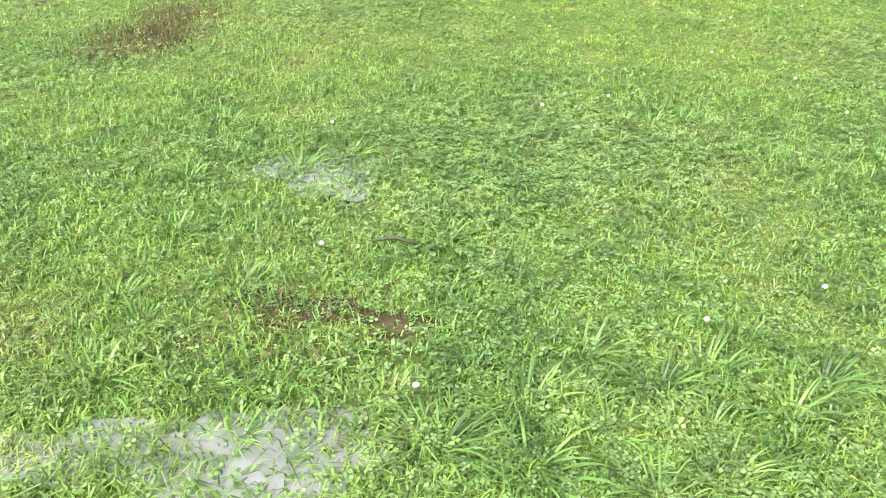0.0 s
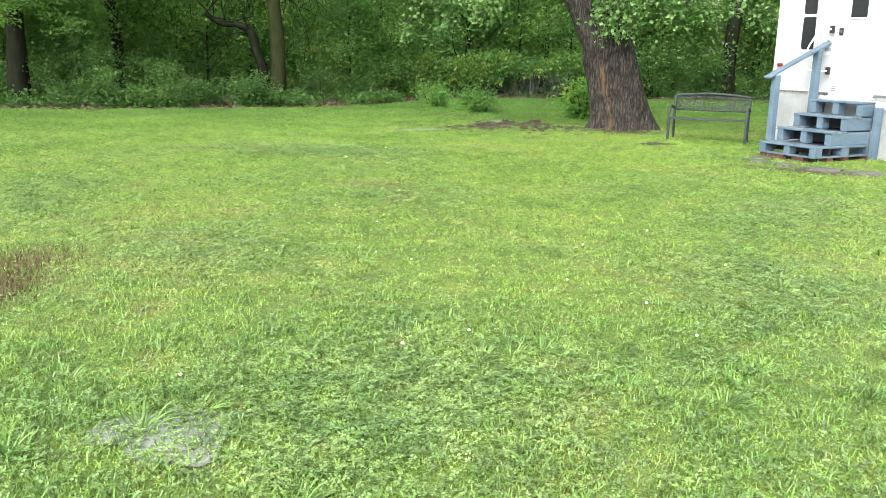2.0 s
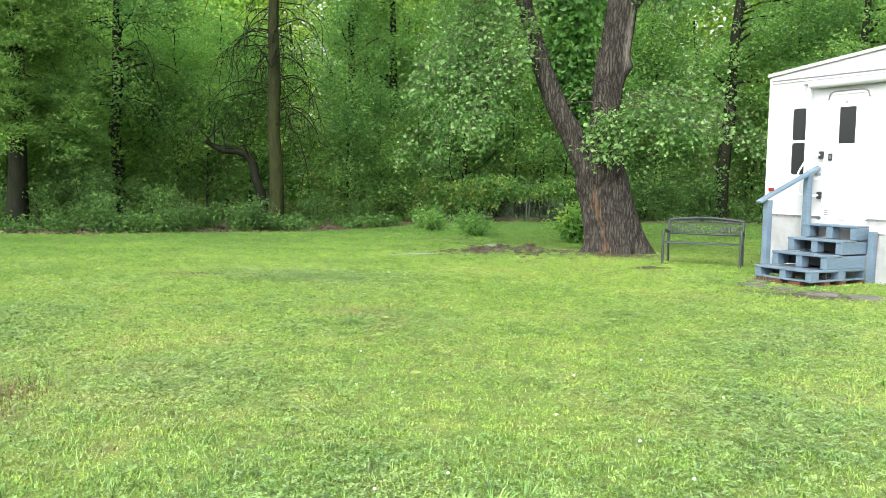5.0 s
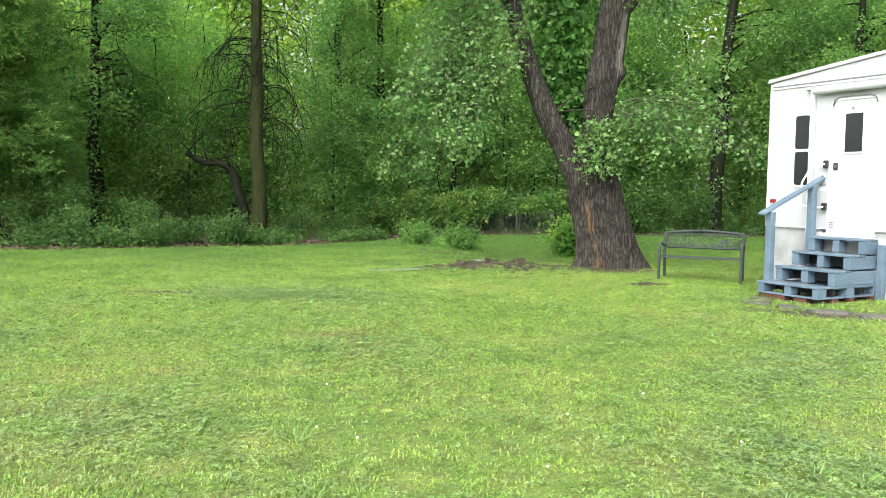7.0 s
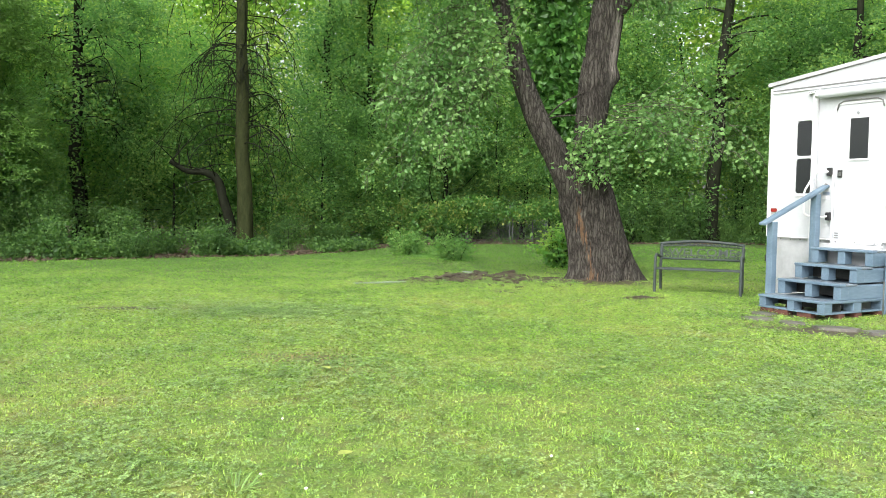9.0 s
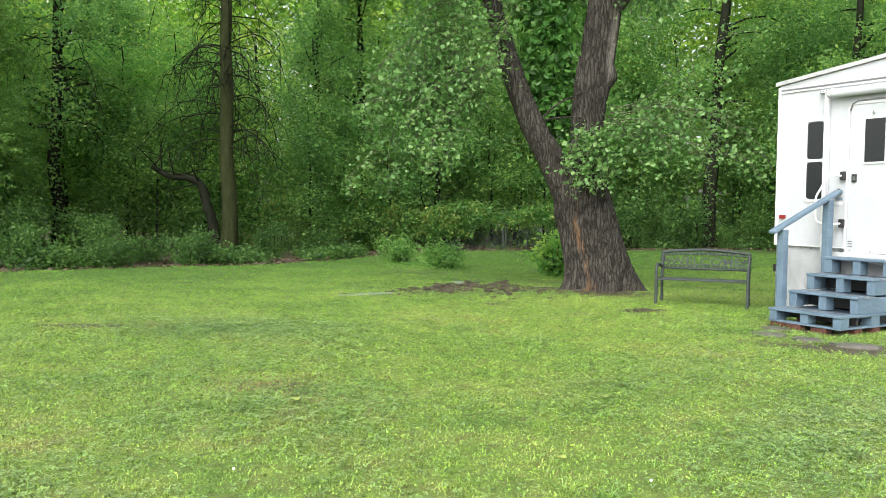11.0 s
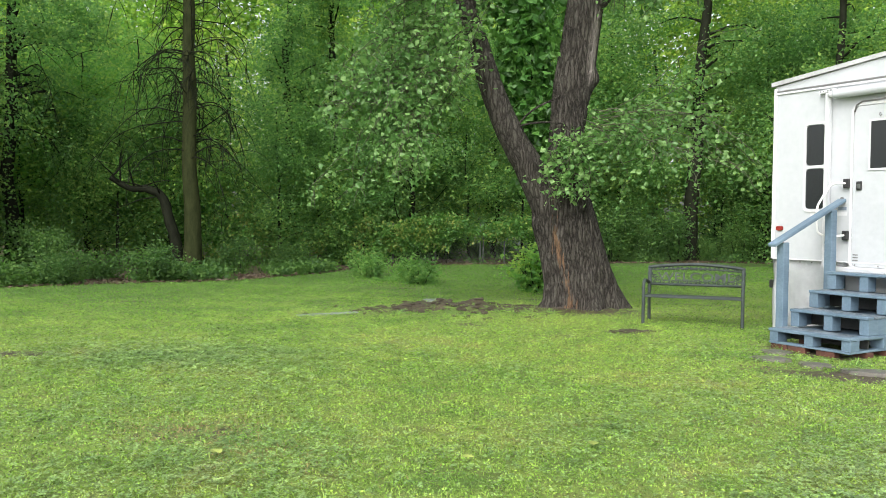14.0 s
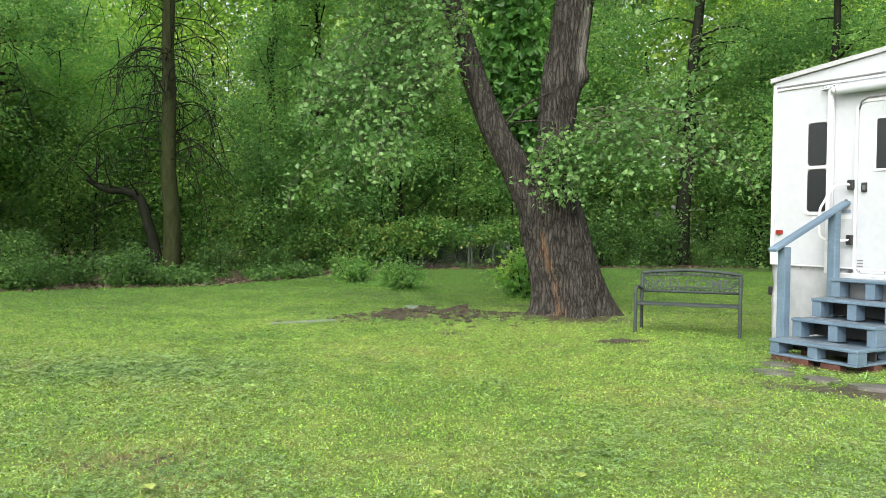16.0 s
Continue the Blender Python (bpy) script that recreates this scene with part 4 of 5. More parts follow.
for k, (x, y) in enumerate((
    (-16.5, 24.5), (-18.5, 20.6), (-8.6, 36.4), (-0.6, 35.2), (0.8, 38.0), (4.0, 38.4),
    (9.4, 36.4), (8.6, 39.3), (11.6, 35.6), (14.4, 33.5), (-16.4, 36.0), (-19.8, 28.5), (-6.4, 38.0), (17.5, 32.0), (3.4, 40.5), (10.4, 40.0), (-17.2, 33.8), (-22.0, 24.0))):
    again(kinds[k % 3], x, y, g.uniform(0, 360), g.uniform(0.82, 1.12) * (0.85 if -14.5 < x < -8.5 else 1.0))

# Far woods, beyond what can be told apart.
g = np.random.default_rng(30)
n = 5400
far_x, far_y = g.uniform(-43, 36, n), g.uniform(43, 51, n)
top = 17.0 - 6.0 * np.exp(-(((far_x + 21.0) / 1.8) ** 2)) - 4.5 * np.exp(-(((far_x - 18.0) / 2.0) ** 2)) + 1.2 * np.sin(far_x * 0.35) + 1.0 * np.sin(far_x * 0.93 + 1.0)
centres = np.stack([far_x, far_y, np.where(far_x < -8, 0.5, 0.0) + g.random(n) ** 0.8 * top], 1)
at = clumps_np(centres, 62, (1.1, 1.1, 0.9), g)
trunks = []
for k in range(70):
    x, y = g.uniform(-40, 32), g.uniform(42, 52)
    zs = np.linspace(-0.4, 9, 6)
    trunks.append(tube_np(np.stack([x + 0.1 * g.normal(size=6), y + 0 * zs, zs], 1), np.linspace(0.17, 0.06, 6), 6))
far = thing("far_woods", "dense far woodland of leafy trees", "woods", kind="stuff")
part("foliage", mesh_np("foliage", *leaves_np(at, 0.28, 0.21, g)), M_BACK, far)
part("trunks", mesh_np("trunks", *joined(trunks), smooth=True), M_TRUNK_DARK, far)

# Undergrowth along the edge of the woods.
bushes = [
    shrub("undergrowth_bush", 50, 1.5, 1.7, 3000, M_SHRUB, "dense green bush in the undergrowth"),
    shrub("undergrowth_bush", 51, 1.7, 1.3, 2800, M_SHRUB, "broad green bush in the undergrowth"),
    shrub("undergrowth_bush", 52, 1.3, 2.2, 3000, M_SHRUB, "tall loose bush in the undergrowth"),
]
g = random.Random(12)
spots = []
saplings = [
    forest_tree("understory_sapling", 81, 5.2, 0.05, M_UNDER, 34, 24, 0.5, 2.3, "yellow-green understory sapling among the trees", leaf_size=(0.115, 0.078), clump=0.48),
    forest_tree("understory_sapling", 82, 6.5, 0.06, M_UNDER, 34, 24, 0.9, 2.6, "tall yellow-green understory sapling among the trees", leaf_size=(0.115, 0.078), clump=0.50),
    forest_tree("understory_sapling", 83, 6.0, 0.06, M_THICKET, 40, 24, 0.6, 2.5, "dark green understory sapling among the trees", leaf_size=(0.115, 0.08), clump=0.50),
]
places = ((-10.6, 29.0), (-13.0, 28.4), (-10.0, 30.4), (-15.2, 26.4), (-17.3, 23.6), (-19.5, 22.2), (-11.6, 32.0), (-15.4, 34.0), (-19.0, 31.0), (-14.6, 27.6), (-16.6, 28.4), (-12.0, 30.2), (-7.2, 36.8), (-22.5, 27.5), (-8.9, 36.0), (-7.0, 35.6), (-4.6, 36.2), (-5.4, 37.8), (-2.8, 36.6), (-1.4, 33.8), (0.4, 34.0), (1.9, 37.6), (4.2, 36.2), (4.1, 36.9), (9.2, 35.0), (8.2, 37.4), (11.0, 33.6), (13.0, 31.6), (-21.0, 19.0), (-16.4, 31.0), (-18.8, 26.4), (-12.4, 27.4), (-11.2, 26.9), (-10.3, 28.8), (-14.4, 23.6), (-15.7, 22.4), (-7.0, 28.8), (-6.0, 30.0), (-5.0, 32.6), (-13.4, 30.8))
for k, (x, y) in enumerate(places):
    kind = 2 if k == 2 or (k > 2 and (x > -6.2 or k > 30)) else k % 2
    if k < 3:
        tagged(saplings[kind], group="understory saplings")
        stand(saplings[kind], x, y, 50 * k)
    else:
        again(saplings[kind], x, y, g.uniform(0, 360), g.uniform(0.6, 0.85) if k > 30 else g.uniform(0.75, 1.2))
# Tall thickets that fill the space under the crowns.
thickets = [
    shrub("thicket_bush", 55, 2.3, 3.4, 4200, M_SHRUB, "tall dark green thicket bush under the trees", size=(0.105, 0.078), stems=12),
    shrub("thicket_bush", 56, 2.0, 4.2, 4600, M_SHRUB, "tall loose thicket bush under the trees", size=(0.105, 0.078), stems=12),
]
g = random.Random(14)
made = 0
x = -21.0
while x < 15:
    e = float(wood_edge(x))
    rows = (1.6, 3.3) if x < -9.2 else (2.4,) if x > 2 or x < -7.5 else ()
    for d in rows:
        px, py = x + g.uniform(-0.4, 0.4), e + d + g.uniform(-0.3, 0.5)
        if abs(px - 6.6) < 1.3 or abs(px + 8.25) < 0.9 or (abs(px + 9.8 * (py - 1.5) / 24.6) < 2.0 and py < 26.5) or (abs(px + 0.66 * py) < 2.4 and py < 21.8) or (abs(px + 13.7 * (py - 2.5) / 23.4) < 1.0 and py < 25.6):
            continue
        if made < 2:
            tagged(thickets[made], group="thickets")
            stand(thickets[made], px, py, g.uniform(0, 360), g.uniform(0.7, 1.0))
        else:
            again(thickets[made % 2], px, py, g.uniform(0, 360), g.uniform(1.05, 1.35) if d > 3 else g.uniform(0.55, 0.9))
        made += 1
    x += 1.3
x = -20.5
while x < 15:
    e = float(wood_edge(x))
    if not -7.3 < x < 1.2 and (x > -11.2 or g.random() < 0.4):
        spots.append((x, e + g.uniform(0.5, 0.9)))
    if not -5.6 < x < 0.5:
        spots.append((x + g.uniform(-0.3, 0.3), e + g.uniform(2.0, 3.0)))
    if x > -4 or g.random() < 0.5:
        spots.append((x + g.uniform(-0.5, 0.5), e + g.uniform(3.8, 5.6)))
    x += 1.15
for k, (x, y) in enumerate(spots):
    small = (abs(x + 9.0 * (y - 2) / 23) < 2.0 and y < 25.2) or (abs(x + 0.66 * y) < 1.3 and y < 20.6)
    if small and abs(x + 8.25 * (y - 2) / 23) < 0.4:
        continue
    b = bushes[k % 3]
    if k < 3:
        tagged(b, group="undergrowth")
        stand(b, x, y, g.uniform(0, 360), g.uniform(0.5, 1.0))
    else:
        again(b, x, y, g.uniform(0, 360), (0.5 if small else g.choice((0.45, 0.6, 0.75, 0.9))) * g.uniform(0.85, 1.1))

# Low ivy and weeds on the ground at the edge.
g = np.random.default_rng(44)
x = np.concatenate([g.uniform(-19, 14, 15000), g.uniform(-10.5, -4.3, 26000)])
y = wood_edge(x) + np.concatenate([np.abs(g.normal(size=15000)) * 0.9 - 0.1, g.uniform(0, 7, 26000)])
keep = g.random(41000) < np.where((x > -4.6) & (x < 2.5), 0.25, 1.0) * (0.45 + 0.55 * np.sin(1.9 * x + 0.7 * y))
x, y = x[keep], y[keep]
at = np.stack([x, y, land(x, y) + 0.02 + np.abs(g.normal(size=len(x))) * 0.14], 1)
ivy = thing("ground_ivy", "low dark green weeds along the edge of the woods", "weeds", kind="stuff")
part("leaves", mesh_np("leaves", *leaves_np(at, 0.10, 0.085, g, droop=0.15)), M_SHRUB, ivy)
# Fallen leaves and twigs under the trees.
x = g.uniform(-15, 9, 9000)
y = wood_edge(x) + g.uniform(-0.5, 3.0, 9000)
at = np.stack([x, y, land(x, y) + 0.012 + 0.02 * g.random(9000)], 1)
lit = thing("leaf_litter", "brown fallen leaves at the edge of the lawn", "leaves", kind="stuff")
part("leaves", mesh_np("leaves", *leaves_np(at, 0.11, 0.08, g, droop=0.0, flat=0.92)), plain("brown_leaf", (0.028, 0.020, 0.011), (0.095, 0.066, 0.037), 0.7, scale=3, fine=12), lit)


# ---- the vine-grown chain-link fence ----
def fence_y(x):
    return 30.75 + 0.33 * (x + 3.75)


def build_fence():
    f = thing("chain_link_fence", "grey chain-link fence partly grown over by vines", "fence")
    for x in (-8.4, -6.1, -3.75, -2.4, -0.95, -0.85, -0.15, 1.3):
        y = fence_y(x)
        z = float(land(x, y))
        post = part("post", rod([(x, y, z - 0.2), (x, y, z + 1.32)], 0.024, 10), M_GALV, f)
        part("post_cap", rod([(x, y, z + 1.32), (x, y, z + 1.35), (x, y, z + 1.37)], 0.029, 8), M_GALV, post)
    wires = []
    for s in (-1, 1):
        for x in np.arange(-9.6, 2.5, 0.085):
            a, b = np.clip((x, x + s * 1.25), -8.4, 1.3)
            if abs(b - a) < 0.2:
                continue
            za, zb = -0.22 + 1.25 * (a - x) / (s * 1.25), -0.22 + 1.25 * (b - x) / (s * 1.25)
            wires.append(tube_np([(a, fence_y(a), za), (b, fence_y(b), zb)], (0.0025, 0.0025), 3))
    part("wire_mesh", mesh_np("wire_mesh", *joined(wires)), M_GALV, f)


build_fence()
g = np.random.default_rng(61)
x = np.concatenate([g.uniform(-9.2, -1.9, 300), g.uniform(-1.9, 1.3, 46)])
hang = np.where(x < -2.0, 1.35 + 0.18 * np.sin(2.1 * x) + 0.1 * np.sin(5.3 * x), 1.3 + 0.15 * np.sin(2.6 * x))
low = np.where(x < -4.2, 0.0, np.where(x < -2.0, 0.42, 0.9))
z = low + (hang - low) * g.random(len(x)) ** 0.7
top_c = np.stack([x, fence_y(x) - 0.15 - 0.18 * g.random(len(x)), z - 0.2], 1)
at = clumps_np(top_c, 66, (0.17, 0.12, 0.13), g)
vine = thing("fence_vines", "mass of yellow-green vine leaves hanging over the fence", "vines")
stems = []
for k in range(60):
    s = g.uniform(-9, -2)
    p, q = limb_np((s, fence_y(s) - 0.05, -0.25), (g.normal() * 0.3, -0.05, 1), 1.5, 0.008, g, n=7, sag=0.1)
    stems.append(tube_np(p, q, 4))
part("woody_base", mesh_np("woody_base", *joined(stems), smooth=True), M_TRUNK_DARK, vine)
part("leaves", mesh_np("leaves", *leaves_np(at, 0.095, 0.078, g, droop=0.8)), M_IVY, vine)

# ---- bushes standing on the lawn ----
for seed, x, y, w, h, count, label in ((70, -3.45, 24.2, 0.70, 0.72, 3200, "rounded leafy bush on the lawn"), (71, -1.85, 21.9, 0.76, 0.68, 3400, "rounded leafy bush with drooping shoots on the lawn"),
                                       (72, -2.65, 23.0, 0.65, 0.26, 1200, "low leafy weed patch between two bushes"), (73, 0.62, 19.7, 0.62, 0.95, 1500, "leafy sapling beside the big trunk")):
    beside = seed == 73
    stand(shrub("lawn_bush", seed, w, h, count, M_UNDER if beside else M_SAPLING, label, size=(0.11, 0.075) if beside else (0.08, 0.038), stems=14), x, y, sink=0.02)


# ---- the big cottonwood ----
def build_cottonwood():
    t = thing("big_cottonwood", "big two-stemmed cottonwood with furrowed bark and a torn scar", "tree", pose(1.25, 16.05, -0.03))
    nz, na = 170, 220
    # main trunk up to the fork and on into the right-hand stem
    zs = np.array([-0.15, 0.0, 0.15, 0.4, 0.8, 1.25, 1.65, 1.9, 2.15, 2.5, 3.0, 3.4, 3.8, 4.4, 5.2, 7.0, 9.5])
    cx = np.array([-0.02, -0.03, -0.04, -0.10, -0.205, -0.325, -0.39, -0.36, -0.335, -0.325, -0.28, -0.22, -0.16, -0.08, 0.0, 0.1, 0.3])
    rx = np.array([0.73, 0.62, 0.55, 0.505, 0.48, 0.475, 0.42, 0.325, 0.262, 0.25, 0.262, 0.285, 0.27, 0.265, 0.22, 0.16, 0.08])
    z = np.concatenate([np.linspace(-0.15, 4.6, 138), np.linspace(4.7, 9.5, nz - 138)])
    ang = np.linspace(0, 2 * np.pi, na, endpoint=False)
    c, r = np.interp(z, zs, cx), np.interp(z, zs, rx)
    v, scar, pale = [], [], []
    for i in range(nz):
        for j in range(na):
            a, zz = ang[j], z[i]
            flare = np.exp(-max(zz, 0) / 0.35)
            lobes = 1 + 0.16 * flare * np.cos(5 * a + 1.1) + 0.07 * flare * np.cos(9 * a)
            q = Vector((math.cos(a) * 4.2, math.sin(a) * 4.2, zz * 0.75))
            furrow = 2 * min(abs(noise.noise(Vector((q.x * 2.6, q.y * 2.6, zz * 2.2)))) * 4.5, 1) - 1
            fine = noise.noise(Vector((q.x * 5, q.y * 5, zz * 3.0)))
            knot = 0.09 * math.exp(-(((zz - 3.38) / 0.13) ** 2 + ((a + 0.25 + (2 * math.pi if a < -3 else 0)) / 0.35) ** 2)) + 0.09 * math.exp(-(((zz - 3.38) / 0.13) ** 2 + ((a - 6.05) / 0.35) ** 2))
            # the torn strip faces the lawn
            mid = -2.05 + 0.06 * zz + 0.05 * math.sin(5 * zz) + 2 * math.pi
            wide = 0.25 * max(0.0, 1 - zz / 2.3) ** 0.6 + 0.03
            s = math.exp(-(((a - mid) / wide) ** 2)) * (zz < 2.4) * 0.62
            rad = r[i] * lobes * (1 + 0.035 * furrow * (1 - 0.8 * s) + 0.012 * fine - 0.05 * s) + knot
            v.append((c[i] + rad * math.cos(a), 0.86 * rad * math.sin(a) + 0.1 * max(zz - 3, 0) * 0.2, zz))
            scar.append(s)
            pale.append(math.exp(-(((zz - 3.9) / 0.6) ** 2 + ((a - 5.55) / 0.35) ** 2)))
    i, j = np.meshgrid(np.arange(nz - 1), np.arange(na), indexing="ij")
    k = (j + 1) % na
    f = np.stack([i * na + j, i * na + k, (i + 1) * na + k, (i + 1) * na + j], -1).reshape(-1, 4)
    me = mesh_np("trunk", v, f, M_BARK, True)
    for nm, val in (("scar", scar), ("pale", pale)):
        me.attributes.new(nm, "FLOAT", "POINT").data.foreach_set("value", np.array(val, np.float32))
    part("trunk", me, None, t, "furrowed grey-brown trunk with a torn orange strip")
    # the left-hand stem, leaning outwards
    ctl = [(-0.42, 0.0, 1.2), (-0.62, -0.02, 1.65), (-0.86, -0.05, 2.1), (-1.14, -0.08, 2.58), (-1.35, -0.1, 3.05), (-1.51, -0.1, 3.5), (-1.67, -0.1, 4.0), (-1.82, -0.1, 4.5), (-2.2, 0, 6.0), (-2.6, 0.2, 8.0)]
    n, s = 90, 60
    path = smooth_path(ctl, n)
    rad = np.interp(np.linspace(0, 1, n), [0, 0.1, 0.25, 0.4, 0.65, 0.8, 1], [0.30, 0.26, 0.208, 0.18, 0.158, 0.13, 0.05])
    v, f = tube_np(path, rad, s)
    g = np.random.default_rng(4)
    vv = v.reshape(n, s, 3)
    for a in range(n):
        for b in range(s):
            an = 2 * math.pi * b / s
            fr = min(abs(noise.noise(Vector((math.cos(an) * 5, math.sin(an) * 5, path[a, 2] * 2.0)))) * 4.5, 1) - 0.5
            vv[a, b] = path[a] + (vv[a, b] - path[a]) * (1 + 0.06 * fr)
    me = mesh_np("stem", vv.reshape(-1, 3), f, M_BARK, True)
    part("stem", me, None, t, "leaning left stem with furrowed bark")
    # limbs above
    wood = []
    limbs = []
    for start, d, ln, r0 in (((-0.05, 0, 4.3), (0.85, -0.1, 0.75), 3.4, 0.15), ((0.0, 0, 5.0), (0.3, 0.7, 0.9), 3.2, 0.12), ((-1.7, -0.1, 4.5), (-0.9, -0.3, 0.5), 3.0, 0.08), ((-1.9, 0, 5.2), (-0.5, 0.7, 0.6), 2.6, 0.07),
                             ((0.1, 0.1, 6.2), (0.8, -0.5, 0.7), 3.0, 0.09), ((0.15, 0.1, 7.0), (-0.5, -0.6, 0.7), 2.6, 0.08), ((-2.2, 0, 6.3), (-0.7, -0.6, 0.6), 2.6, 0.06), ((0.0, 0, 5.6), (-0.4, -0.8, 0.5), 2.6, 0.07)):
        p, q = limb_np(start, d, ln, r0, g, n=9, sag=0.12)
        wood.append(tube_np(p, q, 9, 0.04, 2))
        limbs.append(p)
    for piece in wood:
        part("limb", mesh_np("limb", *piece, smooth=True), M_BARK, t)
    for pts in ([(-1.08, -0.1, 2.62), (-0.98, -0.2, 2.78), (-0.78, -0.25, 2.95), (-0.52, -0.22, 3.08), (-0.35, -0.15, 3.2)], [(-1.05, -0.1, 2.68), (-0.9, -0.25, 2.72), (-0.6, -0.3, 2.74), (-0.35, -0.25, 2.72)]):
        part("shoot", rod(smooth_path(pts, 14), 0.014, 7), M_BARK, t, "thin bare shoot between the stems")
    # hanging leafy twigs: start, direction, length
    twigs, spots = [], []

    def spray(start, d, ln, many, sag):
        p, q = limb_np(start, d, ln, 0.0065, g, n=10, sag=sag, wander=0.25)
        twigs.append(tube_np(p, q, 5))
        for i in range(2, 10):
            for _ in range(many):
                s, sr = limb_np(p[i], g.normal(size=3) + (0, -0.2, -0.35), g.uniform(0.18, 0.42), 0.005, g, n=5, sag=0.6)
                twigs.append(tube_np(s, sr, 4))
                spots.extend(s[1:])
                spots.append(p[i] + g.normal(size=3) * 0.07)

    for k in range(17):   # right-hand hanging branch
        f = k / 16
        spray((-0.1 + 0.35 * g.random(), -0.25, 2.3 + 0.65 * g.random()), (1.0 + 0.3 * f, -0.35 - 0.3 * g.random(), 0.18 - 0.35 * f), 1.0 + 1.6 * g.random(), 1, 0.20)
    for k in range(5):   # shoots in front of the fork
        spray((-0.45 + 0.3 * g.random(), -0.42, 1.95 + 0.5 * g.random()), (g.normal() * 0.6, -0.7, 0.1), 0.45, 2, 0.5)
    for k in range(40):   # left-hand hanging branches
        x0 = -1.45 - 0.9 * g.random()
        spray((x0, -0.3, 3.0 + 1.6 * g.random()), (-0.75 + 0.5 * g.random(), -0.6 * g.random(), -0.1 - 0.3 * g.random()), 1.2 + 1.2 * g.random(), 2, 0.3)
    for p in limbs:
        for i in range(2, 9):
            for _ in range(3):
                spray(p[i], g.normal(size=3) + (0, 0, -0.1), g.uniform(0.6, 1.3), 2, 0.35)
    part("twig_growth", mesh_np("twig_growth", *joined(twigs), smooth=True), M_TWIG, t)
    at = np.repeat(np.array(spots), 2, axis=0)
    at = at + g.normal(size=at.shape) * 0.085
    part("crown", mesh_np("crown", *leaves_np(at, 0.080, 0.072, g, droop=0.55)), M_COTTON, t, "pale grey-green fluttering leaves")
    # climbing vine between the stems
    n = 300
    z = 1.9 + 3.4 * g.random(n)
    x = np.interp(z, [1.9, 2.6, 3.4, 4.4, 5.3], [-0.62, -0.70, -0.80, -0.95, -1.1]) + g.normal(size=n) * np.interp(z, [1.9, 3, 5], [0.10, 0.22, 0.36])
    ctr = np.stack([x, 0.02 + 0.36 * g.random(n), z], 1)
    stem = [tube_np(smooth_path([(-0.5 + 0.1 * k, 0.3, 0.0), (-0.6 + 0.05 * k, 0.35, 1.6), (-0.8, 0.35, 3.0 + 0.3 * k), (-0.9 - 0.1 * k, 0.4, 5.0)], 12), np.linspace(0.03, 0.01, 12), 6) for k in range(4)]
    climber = part("climbing_vine", mesh_np("climbing_vine", *joined(stem), smooth=True), M_TRUNK_DARK, t, "leafy vine climbing between the stems")
    part("leaves", mesh_np("leaves", *leaves_np(clumps_np(ctr, 12, (0.13, 0.1, 0.13), g), 0.15, 0.115, g, droop=0.8)), M_CREEPER, climber)


build_cottonwood()


# ---- lawn: blades, clover, tufts ----
def view_distance(y):
    """How near the way along the lawn comes to the strip of grass at y."""
    return np.interp(y, [0.8, 1.3, 4.0, 7.4, 12, 34], [1.25, 1.5, 3.6, 3.9, 8.2, 30])


WET = ((-0.84, 1.11, 0.26, 0.17, 0.88), (-1.18, 0.98, 0.16, 0.08, 0.5), (-1.28, 2.62, 0.16, 0.2, 0.35), (-2.87, 4.2, 0.25, 0.5, 0.7), (-1.0, 1.70, 0.16, 0.1, 0.6), (-0.7, 1.72, 0.1, 0.06, 0.6), (-1.75, 8.35, 0.40, 0.24, 0.8), (-1.35, 7.95, 0.3, 0.2, 0.65))


def lawn_points(n, power, y0, y1, g):
    """Points on the lawn, denser where it is seen from near."""
    ys = np.linspace(y0, y1, 900)
    left = np.where(ys < 5, -0.88 * ys - 0.5, -0.66 * ys - 1.6)
    right = 0.42 * ys + 0.5
    dens = (right - left) / view_distance(ys) ** power
    cdf = np.cumsum(dens)
    y = np.interp(g.random(n), cdf / cdf[-1], ys)
    x = np.interp(y, ys, left) + g.random(n) * np.interp(y, ys, right - left)
    ok = y < wood_edge(x) + 0.25 * g.normal(size=n)
    b = bare_at(x, y)
    ok &= g.random(n) > 1.2 * b ** 1.3
    # under the trailer and the steps nothing grows
    u, w = x - 3.258, y - 13.831
    s, m = 0.5736 * u - 0.8192 * w, -0.8192 * u - 0.5736 * w
    ok &= ~((s > -0.02) & (m < 0.03) & (m > -2.6)) & ~((s > 0.9) & (s < 1.95) & (m < 1.28) & (m > -0.1))
    # little grows in standing water
    for px, py, pa, pb, cover in WET:
        ok &= g.random(n) > cover * np.exp(-1.0 * (((x - px) / pa) ** 2 + ((y - py) / pb) ** 2))
    ok &= (x - 1.2) ** 2 + (y - 16.05) ** 2 > 0.42
    return x[ok], y[ok]


def lawn_clumps(x, y):
    """How rank the growth is, 0 to 1, in clumps of a hand's width and more."""
    w = np.sin(17 * x + 2.1 * np.sin(5.3 * y)) * np.sin(13 * y + 1.7 * np.sin(7.1 * x)) + 0.7 * np.sin(5.1 * x - 3.3 * y + 1.2 * np.sin(2.9 * y)) * np.sin(4.3 * y + 2.0 * np.sin(3.1 * x))
    return np.clip(0.5 + 0.36 * w, 0, 1)


